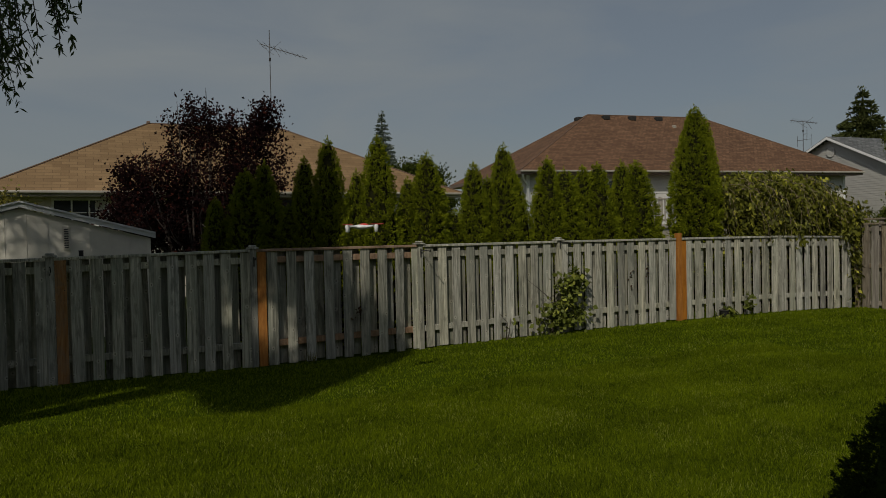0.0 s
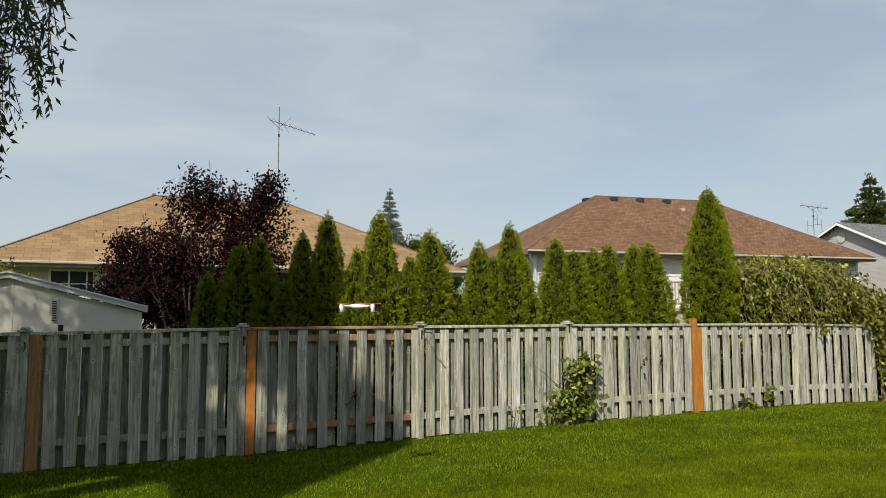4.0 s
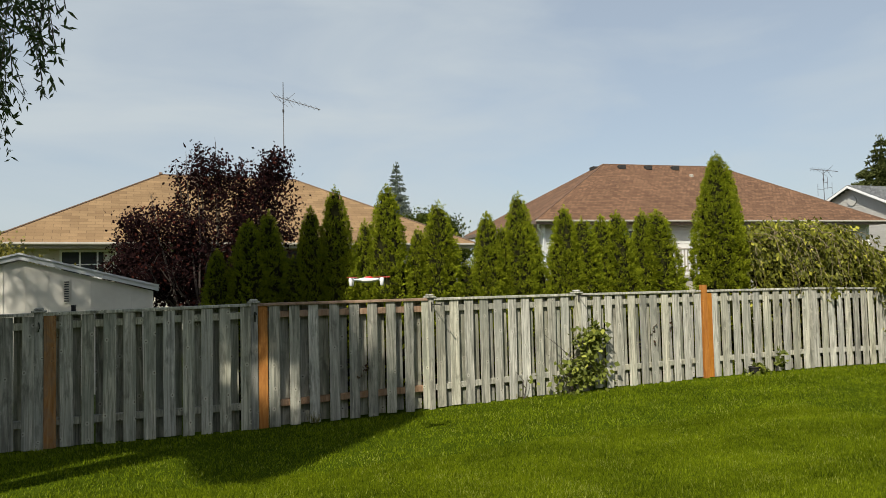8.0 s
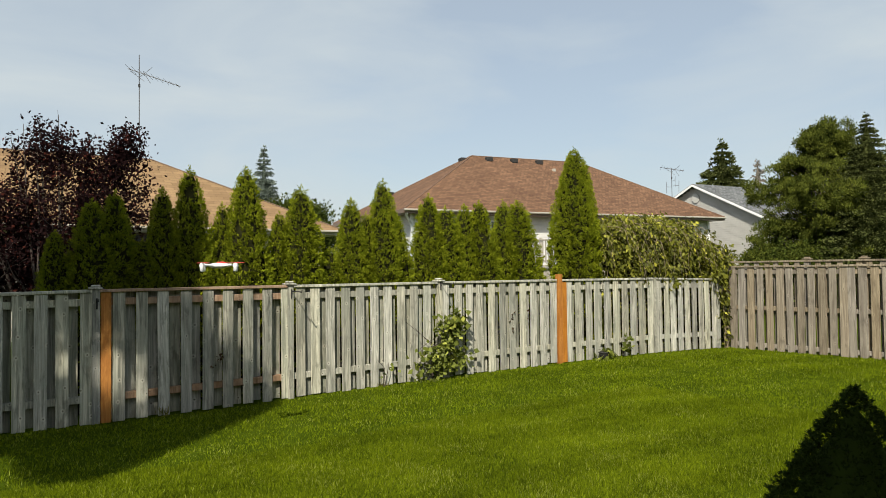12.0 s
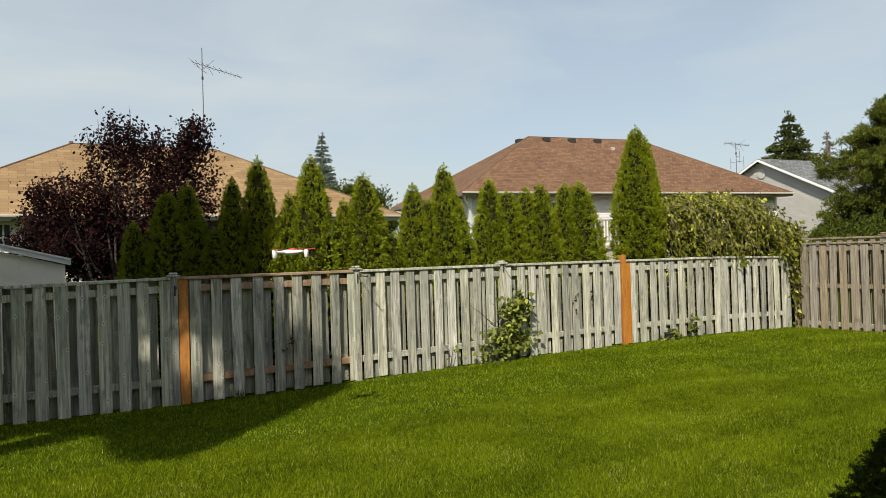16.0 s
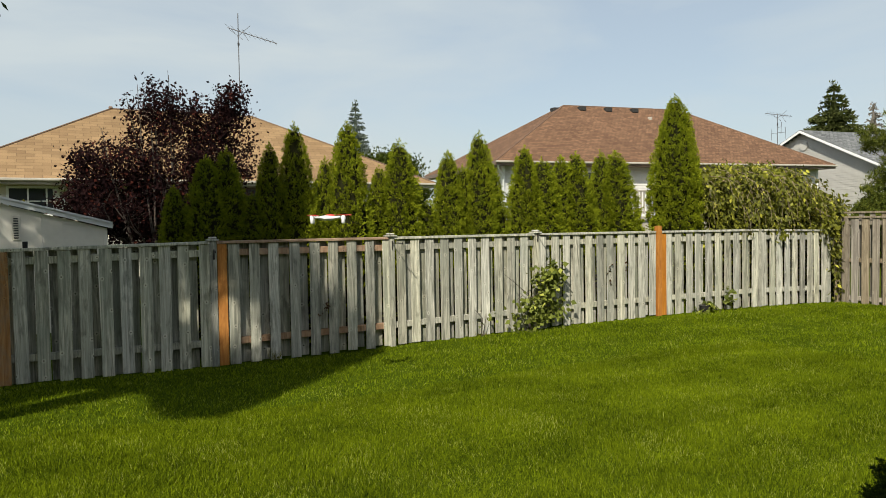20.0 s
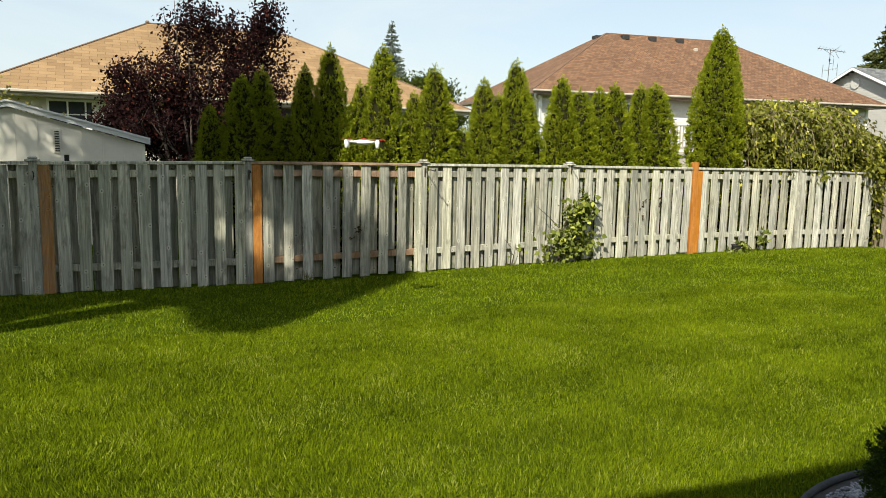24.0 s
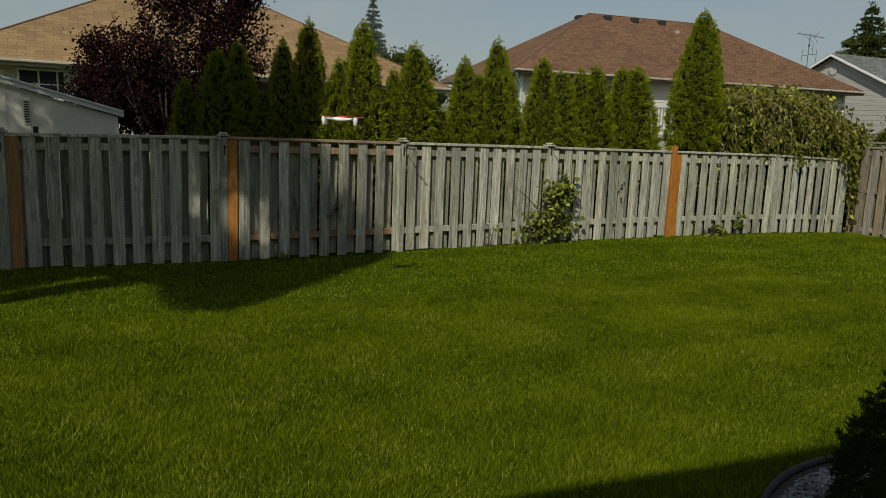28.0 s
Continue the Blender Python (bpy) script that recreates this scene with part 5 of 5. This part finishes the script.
def make_arbor_vine():
    """A vine heaped over the fence corner: tan stems, hanging leaves, a tail down the corner."""
    rng = np.random.default_rng(61)
    t = thing("climbing_vine", "yellow-green vine heaped over a frame and spilling down the fence corner", "vine")
    stems, at, way = [], [], []

    def top(x):
        return np.interp(x, (11.4, 11.9, 12.4, 12.9, 13.5, 13.9, 14.2, 14.5, 14.8, 15.0), (2.3, 2.62, 2.72, 2.70, 2.72, 2.66, 2.50, 2.30, 2.10, 1.75))

    for i in range(230):
        x, y = rng.uniform(11.6, 14.75), rng.uniform(0.35, 1.9)
        z = top(x) - 0.16 * (y - 1.1) ** 2 + rng.normal(0, 0.05)
        side = rng.normal(0, 0.25)
        drop = rng.uniform(0.5, 1.25)
        pts = [np.array((x, 1.2 + (y - 1.2) * 0.3, z - 0.06)), np.array((x + side * 0.5, y - 0.25, z + 0.02)), np.array((x + side, y - 0.55, z - drop * 0.45)), np.array((x + side * 1.1, y - 0.6, z - drop))]
        q4 = np.array(pts)
        w = np.linspace(0, 1, 9)[:, None]
        curve = (1 - w) ** 3 * q4[0] + 3 * w * (1 - w) ** 2 * (q4[1] + (0, 0, 0.12)) + 3 * w * w * (1 - w) * q4[2] + w ** 3 * q4[3]
        curve[1:] += rng.normal(0, 0.025, (8, 3))
        stems.append(tube(curve, np.linspace(0.007, 0.003, 9), 4))
        pts = list(curve[::2][:3]) + [curve[-1]]
        m = rng.integers(38, 62)
        w = rng.random(m) * 3
        j = np.minimum(w.astype(int), 2)
        P = np.array(pts)
        at.append(P[j] + (P[j + 1] - P[j]) * (w - j)[:, None] + rng.normal(0, 0.07, (m, 3)))
        way.append(rng.normal(0, 0.4, (m, 3)) + np.array((-0.05, -0.25, -0.75)))
    # a folded sheet inside the heap, its near-black colour standing for the shade there
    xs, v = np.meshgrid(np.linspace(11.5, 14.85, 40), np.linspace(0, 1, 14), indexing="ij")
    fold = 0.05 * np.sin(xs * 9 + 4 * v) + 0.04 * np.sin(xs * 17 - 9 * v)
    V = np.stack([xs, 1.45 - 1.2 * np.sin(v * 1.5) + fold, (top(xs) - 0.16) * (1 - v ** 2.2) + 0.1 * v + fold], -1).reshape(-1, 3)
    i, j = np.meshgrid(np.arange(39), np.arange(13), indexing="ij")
    link("inner_tangle", np_mesh("inner_tangle", V, np.stack([i * 14 + j, i * 14 + j + 1, (i + 1) * 14 + j + 1, (i + 1) * 14 + j], -1).reshape(-1, 4)), M_INNER_SHADE, t)
    # body of the heap
    m = 9000
    x, y = rng.uniform(11.5, 14.9, m), rng.uniform(0.16, 1.9, m)
    z = gz(13, 1) + 0.12 + (top(x) - 0.2) * rng.random(m) ** 0.6 - 0.12 * (y - 1.1) ** 2
    at.append(np.stack([x, y, z], 1))
    way.append(rng.normal(0, 0.5, (m, 3)) + np.array((0, -0.3, -0.6)))
    m = 5000                                           # the leafy outside, hanging in tiers
    x, v = rng.uniform(11.4, 14.95, m), rng.random(m)
    tier = 0.07 * np.sin(x * 6 + 5 * np.sin(v * 9)) + 0.05 * np.sin(v * 38 + 3 * x)
    at.append(np.stack([x, 0.95 - 0.75 * np.sin(v * 1.5) + tier + rng.normal(0, 0.05, m), top(x) - 0.02 - (top(x) - 1.2) * v ** 1.3 + rng.normal(0, 0.05, m)], 1))
    way.append(rng.normal(0, 0.4, (m, 3)) + np.array((0, -0.4, -0.7)))
    m = 5200                                           # thick low growth right behind the boards
    x = rng.uniform(11.2, 14.3, m)
    at.append(np.stack([x, rng.uniform(0.12, 0.75, m), gz(13, 1) + rng.uniform(0.0, 1.2, m)], 1))
    way.append(rng.normal(0, 0.5, (m, 3)) + np.array((0, -0.3, -0.6)))
    # tail over the corner and some sprays over the top rail
    for cx, n, z0, z1, sp in ((14.22, 430, 0.12, 1.95, 0.09), (14.0, 80, 1.42, 1.75, 0.12), (12.75, 36, 1.35, 1.62, 0.06), (14.35, 140, 1.5, 2.2, 0.12)):
        zz = rng.uniform(z0, z1, n)
        keep = (zz > 0.75) | (rng.random(n) < 0.5)
        zz = zz[keep]
        k = len(zz)
        at.append(np.stack([cx + rng.normal(0, sp, k) - 0.10 * (zz - 1), -0.13 + rng.normal(0, 0.05, k), zz], 1))
        way.append(rng.normal(0, 0.45, (k, 3)) + np.array((0, -0.35, -0.7)))
    at, way = np.concatenate(at), np.concatenate(way)
    n = len(at)
    s = rng.uniform(0.045, 0.11, n)
    link("foliage", np_mesh("foliage", *leaves(at, way, s * 1.15, s * 0.62, rng, 0.18)), M_VINE, t)
    for k in range(3):
        stems.append(tube([(14.2 + 0.05 * k, -0.1, gz(14.2, 0)), (14.24 - 0.04 * k, -0.12, 0.9), (14.2, -0.05, 1.7), (14.0, 0.5, 2.1)], 0.012, 5))
        stems.append(tube([(12.4 + k, 1.2, 0.0), (12.45 + k, 1.15, 1.2), (12.3 + k, 1.1, 2.2)], 0.03, 5))
    link("stem", np_mesh("stem", *joined(stems)), M_TWIG, t, "tangle of tan woody stem")


def fence_vine(x0, x1, z0, z1, n, seed, label, size=(0.06, 0.13), mat=None):
    rng = np.random.default_rng(seed)
    g = gz((x0 + x1) / 2, -0.1)
    t = thing("climbing_vine", label, "vine", at=((x0 + x1) / 2, -0.04 if mat else -0.06, g))
    w = (x1 - x0) / 2
    # loose bunches: broad and low on one side, reaching up the post on the other
    k = max(3, n // 26)
    bz = z0 + (z1 - z0) * rng.random(k) ** 1.1
    up = (bz - z0) / (z1 - z0)
    bx = w * (-0.95 + 1.25 * up + rng.random(k) * (1.75 - 1.35 * up))
    pick = rng.integers(k, size=n)
    x = bx[pick] + rng.normal(0, 0.10 * min(1, w * 2.5), n)
    z = np.maximum(bz[pick] + rng.normal(0, 0.085 * min(1, (z1 - z0) * 1.2), n), 0.02)
    y = np.abs(rng.normal(0, 0.008, n)) * -1 if mat else -0.05 - np.abs(rng.normal(0, 0.09, n))
    at = np.stack([x, y, z], 1)
    s = rng.uniform(*size, n)
    way = rng.normal(0, 0.5, (n, 3)) + np.array((0, -0.5, -0.35))
    link("foliage", np_mesh("foliage", *leaves(at, way, s, s * 0.85, rng, 0.12)), mat or M_CLIMBER, t)
    if mat:
        return
    st = [tube([(rng.uniform(-0.2, 0.2) * w, -0.04, -0.02), (rng.uniform(-0.6, 0.6) * w, -0.08, (z0 + z1) / 2), (rng.uniform(-0.9, 0.9) * w, -0.06, z1 * rng.uniform(0.7, 1))], [0.008, 0.006, 0.003], 4) for _ in range(6 if n > 100 else 2)]
    for piece in st:
        link("stem", np_mesh("stem", *piece), M_TWIG_DARK, t)


def make_bed():
    """A round planting bed with a concrete edge, gravel and a dwarf spruce."""
    cx, cy, rx, ry = BED
    z = gz(cx, cy)
    a = np.linspace(0, 2 * np.pi, 65)
    ring = np.stack([cx + rx * np.cos(a), cy + ry * np.sin(a), np.full(65, z + 0.03)], 1)
    e = link("bed_edging", np_mesh("bed_edging", *tube(ring, 0.019, 8)), M_EDGING)
    tagged(e, "grey rounded edging round a gravel bed", "edging", kind="structure")
    rng = np.random.default_rng(3)
    n = 30000
    q, b = np.sqrt(rng.random(n)) * 0.955, rng.uniform(0, 2 * np.pi, n)
    p = np.stack([cx + rx * q * np.cos(b), cy + ry * q * np.sin(b), z + 0.012 + rng.random(n) * 0.018], 1)
    shape = np.array([(1, 0, 0), (-1, 0, 0), (0, 1, 0), (0, -1, 0), (0, 0, 0.7), (0, 0, -0.7)])
    s = rng.uniform(0.007, 0.013, n)
    V = p[:, None] + (shape[None] * (1 + 0.3 * rng.normal(size=(n, 6, 1)))) * s[:, None, None]
    F = np.array([(0, 2, 4), (2, 1, 4), (1, 3, 4), (3, 0, 4), (2, 0, 5), (1, 2, 5), (3, 1, 5), (0, 3, 5)])
    me = np_mesh("gravel", V.reshape(-1, 3), (np.arange(n)[:, None, None] * 6 + F[None]).reshape(-1, 3))
    tagged(link("gravel", me, M_STONE), "loose grey gravel in the planting bed", "gravel", kind="stuff")
    disc = bmesh.new()
    bmesh.ops.create_cone(disc, cap_ends=True, segments=48, radius1=1, radius2=1, depth=0.02, matrix=Matrix.Translation((cx, cy, z + 0.004)) @ Matrix.Diagonal((rx, ry, 1, 1)))
    tagged(part("bed_soil", disc, M_BED_SOIL), "gravelly soil of the planting bed", "soil", kind="structure")
    bx, by, h = 4.277, -8.02, 1.17
    t = thing("dwarf_spruce", "dense conical dwarf spruce in the gravel bed", "shrub", at=(bx, by, z))

    def prof(u):
        return np.interp(u, (0.0, 0.06, 0.17, 0.28, 0.34, 0.39, 0.50, 0.59, 0.65, 0.75, 0.81, 0.86, 0.92, 1.0), (0.42, 0.47, 0.495, 0.495, 0.475, 0.44, 0.39, 0.335, 0.285, 0.215, 0.175, 0.135, 0.08, 0.004))

    k, per = 6500, 13
    u = 1 - rng.random(k) ** 0.62
    a = rng.uniform(0, 2 * np.pi, k)
    lump = 1 + 0.03 * np.sin(a * 4 + u * 11) + 0.03 * np.sin(a * 11 - u * 41) + 0.04 * np.sin(a * 27 + u * 20) * np.sin(u * 95 - 4 * a)
    rad = prof(u) * lump * rng.uniform(0.82, 1.0, k)
    c = np.stack([rad * np.cos(a), rad * np.sin(a), 0.05 + u * h], 1)
    shoot = unit(np.stack([np.cos(a), np.sin(a), np.full(k, 0.6)], 1) + rng.normal(0, 0.3, (k, 3)))
    n = k * per
    at = np.repeat(c, per, 0) + np.repeat(shoot, per, 0) * rng.uniform(-0.012, 0.012, (n, 1))
    way = np.repeat(shoot, per, 0) * 0.55 + rng.normal(0, 0.6, (n, 3))
    s = rng.uniform(0.012, 0.022, n)
    lv = leaves(at, way, s, s * 0.34, rng)
    cv = core(lambda w: prof(w) * 0.70, h * 0.93, 18, 16, 4)
    link("crown", np_mesh("crown", *joined([lv, (cv[0] + (0, 0, 0.05), cv[1])])), M_DWARF, t)
    link("trunk", np_mesh("trunk", *tube([(0, 0, -0.05), (0, 0, 0.5)], 0.04, 7)), M_BARK, t)


# ---- small things ----
def antenna(at, z0, h, label, turn, left, right, drop, scale=1.0, above=0.6, stack=0):
    """A mast with a long slanting boom seen from the side, its cross rods pointing at the viewer and away."""
    t = thing("tv_antenna", label, "antenna", at=(*at, z0), turn=turn)
    r = 0.016 * scale
    link("mast", np_mesh("mast", *tube([(0, 0, 0), (0, 0, h)], r, 6)), M_ALU, t)
    zb = h - above * scale
    slope = drop / (right + left)
    link("boom", np_mesh("boom", *tube([(-left, 0, zb + slope * left), (right, 0, zb - slope * right)], r * 0.9, 5)), M_ALU, t)
    for i in range(9):
        x = -left + (left + right) * (i + 0.5) / 9
        ln = (0.55 - 0.3 * i / 8) * scale
        link("rod", np_mesh("rod", *tube([(x - 0.10 * ln, -ln, zb - slope * x + 0.02), (x + 0.10 * ln, ln, zb - slope * x - 0.02)], r * 0.4, 4)), M_ALU, t)
    for q in ((-0.30, 0.06, 0.16, -0.30), (-0.05, -0.2, 0.42, 0.18), (0.12, 0.05, 0.36, -0.36)):
        link("rod", np_mesh("rod", *tube([(q[0] * scale, 0.02, zb + q[1] * scale), (q[2] * scale, -0.02, zb + q[3] * scale)], r * 0.45, 4)), M_ALU, t)
    for i in range(stack):
        x, low = (-0.26, 0.16, 0.34)[i], (1.2, 0.9, 1.15)[i]
        link("rod", np_mesh("rod", *tube([(x, 0, zb - low), (x + 0.01, 0, zb - low + 0.55)], r * 0.6, 4)), M_ALU, t)
        link("arm", np_mesh("arm", *tube([(0, 0, zb - low + 0.3), (x, 0, zb - low + 0.32)], r * 0.6, 4)), M_ALU, t)
    link("clamp", np_mesh("clamp", *tube([(0, 0, zb - 0.50 * scale), (0, 0, zb - 0.40 * scale)], r * 2.2, 6)), M_DARK, t)


def make_drone(at, turn):
    t = thing("toy_drone", "small white toy quadcopter with red rotors in flight", "drone", at=at, turn=turn)
    bm = bmesh.new()
    bmesh.ops.create_uvsphere(bm, u_segments=20, v_segments=12, radius=1.0, matrix=Matrix.Diagonal((0.105, 0.055, 0.028, 1)))
    part("body", bm, M_PLASTIC, t, "", True)
    bm = bmesh.new()
    bmesh.ops.create_uvsphere(bm, u_segments=16, v_segments=8, radius=1.0, matrix=Matrix.Translation((0.02, 0, 0.018)) @ Matrix.Diagonal((0.055, 0.035, 0.022, 1)))
    part("canopy", bm, M_RED, t, "red canopy", True)
    for sx in (-1, 1):
        for sy in (-1, 1):
            p = (sx * 0.155, sy * 0.105, 0.0)
            link("arm", np_mesh("arm", *tube([(sx * 0.05, sy * 0.03, 0.0), (sx * 0.11, sy * 0.075, 0.006), p], [0.016, 0.012, 0.012], 6)), M_PLASTIC, t)
            pod = link("motor_pod", np_mesh("motor_pod", *tube([(p[0], p[1], -0.06), (p[0], p[1], -0.05), (p[0], p[1], -0.02), (p[0], p[1], 0.0), (p[0], p[1], 0.024)], [0.008, 0.02, 0.02, 0.026, 0.018], 10)), M_PLASTIC, t)
            a = 0.6 + sx * 0.7 + sy
            d = np.array((math.cos(a), math.sin(a), 0))
            s = np.array((-math.sin(a), math.cos(a), 0))
            c = np.array((p[0], p[1], 0.028))
            bm = bmesh.new()
            for k in (-1, 1):
                box(bm, (0.004, -0.011, -0.002), (0.085, 0.011, 0.002), 0.001, Matrix.Translation(c) @ Matrix.Rotation(a + (0 if k > 0 else math.pi), 4, "Z") @ Matrix.Rotation(0.2, 4, "X"))
            part("rotor", bm, M_RED, t, "red rotor blade")


def make_pot():
    """A small black nursery pot under the vine shoots at the foot of the fence."""
    x, y = 10.70, -0.17
    pot = thing("plant_pot", "small black plastic plant pot at the foot of the fence", "pot", at=(x, y, gz(x, y)))
    link("body", np_mesh("body", *tube([(0, 0, 0.0), (0, 0, 0.005), (0, 0, 0.13)], [0.05, 0.07, 0.09], 16)), M_DARK, pot)
    link("rim", np_mesh("rim", *tube([(0, 0, 0.118), (0, 0, 0.121), (0, 0, 0.139), (0, 0, 0.142)], [0.09, 0.097, 0.097, 0.085], 16)), M_DARK, pot)
    soil = bmesh.new()
    bmesh.ops.create_circle(soil, cap_ends=True, segments=16, radius=0.086, matrix=Matrix.Translation((0, 0, 0.124)))
    part("soil", soil, M_BED_SOIL, pot)


def grass_tuft(x, tall, n, seed):
    """Long pale blades left by the mower against the boards."""
    rng = np.random.default_rng(seed)
    t = thing("grass_tuft", "pale dry grass tuft against the foot of the fence", "grass", at=(x, -0.09, gz(x, -0.09)))
    at = np.stack([rng.normal(0, 0.05, n), rng.normal(0, 0.012, n), np.full(n, -0.005)], 1)
    way = rng.normal(0, 0.28, (n, 3)) + np.array((0, -0.05, 1.0))
    link("blade_bunch", np_mesh("blade_bunch", *leaves(at, way, tall * rng.uniform(0.5, 1.1, n), 0.008, rng, 0.1)), M_YELLOW, t)


def make_hangers():
    """Thin black hanger rods standing out from fence posts; they draw slanting shadows on the boards."""
    for x, out in ((2.44, 0.12), (4.88, 0.38), (7.32, 0.36)):
        z = gz(x, 0) + 1.475
        t = thing("plant_hanger", "thin black metal hanger rod on a fence post", "hook", "hangers on the fence")
        link("bracket", np_mesh("bracket", *tube([(x + 0.01, -0.052, z - 0.10), (x + 0.01, -0.056, z + 0.03)], 0.010, 6)), M_DARK, t)
        link("rod", np_mesh("rod", *tube([(x + 0.01, -0.055, z), (x + 0.012, -0.05 - out * 0.6, z + 0.005), (x + 0.012, -0.05 - out, z - 0.005), (x + 0.012, -0.055 - out, z + 0.02)], 0.0075, 6)), M_DARK, t)
    x, z = 0.0, gz(0, 0) + 1.40
    t = thing("metal_hook", "black metal hook on a fence post", "hook", "hangers on the fence")
    link("hook", np_mesh("hook", *tube([(x, -0.052, z + 0.06), (x + 0.01, -0.085, z + 0.05), (x + 0.015, -0.095, z), (x, -0.07, z - 0.04)], 0.007, 6)), M_DARK, t)
    p = thing("drain_pipe", "short black pipe standing up behind the fence", "pipe", at=(0.33, 0.35, gz(0.3, 0.3)))
    link("pipe", np_mesh("pipe", *tube([(0, 0, 0), (0, 0, 1.62), (0, 0, 1.65)], [0.028, 0.028, 0.03], 8)), M_DARK, p)


make_ground()
make_own_house()
make_tan_house()
make_brown_house()
make_grey_house()
make_shed()
make_purple_tree()
make_willow()
make_cedars()
make_arbor_vine()
pine((26.6, 5.2), 6.9, 3.3, 81)
conifer("spruce_tree", "dark green spruce beside the pine", (26.6, 3.25), 6.85, 2.6, M_SPRUCE, 82, 52, 40, 0.12, 0.02, body=0.45)
conifer("spruce_tree", "tall dark spruce far behind the houses", (53.0, 28.3), 12.2, 5.4, M_SPRUCE, 83, 30, 30, 0.42, 0.05, body=0.3)
conifer("spruce_tree", "thin pale spruce far behind the houses", (64.8, 33.0), 12.0, 3.6, M_PALE, 84, 26, 14, 0.4, 0.05)
conifer("spruce_tree", "slender blue spruce behind the tan roof", (20.35, 47.0), 11.8, 3.0, M_BLUE, 85, 38, 26, 0.30, 0.05, body=0.3)
broadleaf("maple_tree", "round green maple behind the tan roof", (19.0, 37.0), 6.7, 2.0, M_MAPLE, 86, 30000, 0.20)
broadleaf("maple_tree", "green maple behind the tan roof", (22.2, 40.0), 5.8, 1.4, M_MAPLE, 87, 9000, 0.16)
broadleaf("small_tree", "yellowing small tree beside the shed", (-2.3, 8.2), 2.95, 1.05, M_YELLOW, 88, 24000, 0.09)
broadleaf("shrub", "low green shrub below the pine", (24.8, 5.3), 2.5, 1.5, M_MAPLE, 89, 6000, 0.10)
antenna((5.70, 16.2), 4.9, 4.18, "thin aluminium television antenna on a mast over the tan roof", -22, 0.36, 1.32, 0.55, 1.0)
antenna((30.3, 14.6), 4.6, 2.05, "far television antenna over the brown roof", -38, 0.55, 0.62, 0.20, 1.0, 0.05, 3)
fence_vine(6.58, 7.74, 0.06, 0.95, 680, 91, "leafy green vine climbing a fence post", (0.06, 0.11))
fence_vine(10.55, 10.95, 0.02, 0.25, 90, 92, "small yellow-green vine at the foot of the fence")
fence_vine(11.15, 11.35, 0.05, 0.35, 30, 93, "small leafy vine shoot on the fence")
fence_vine(3.76, 4.02, 0.52, 0.74, 24, 94, "withered dark leaves caught on the fence boards", (0.025, 0.05), M_DEAD)
fence_vine(8.62, 8.80, 0.62, 0.95, 9, 95, "few rusty withered leaves on the fence boards", (0.03, 0.07), M_DEAD)
fence_vine(8.98, 9.12, 0.7, 1.05, 7, 96, "few dark withered leaves on the fence boards", (0.03, 0.06), M_DEAD)
fence_vine(6.05, 6.5, 0.1, 0.45, 9, 97, "sparse green vine shoots on the fence boards", (0.04, 0.08))
make_pot()
grass_tuft(3.22, 0.18, 26, 7)
grass_tuft(6.30, 0.10, 16, 8)
make_bed()
make_drone((3.25, -2.45, 1.80), -18)
make_hangers()
make_right_fence()
make_fence()
make_grass()
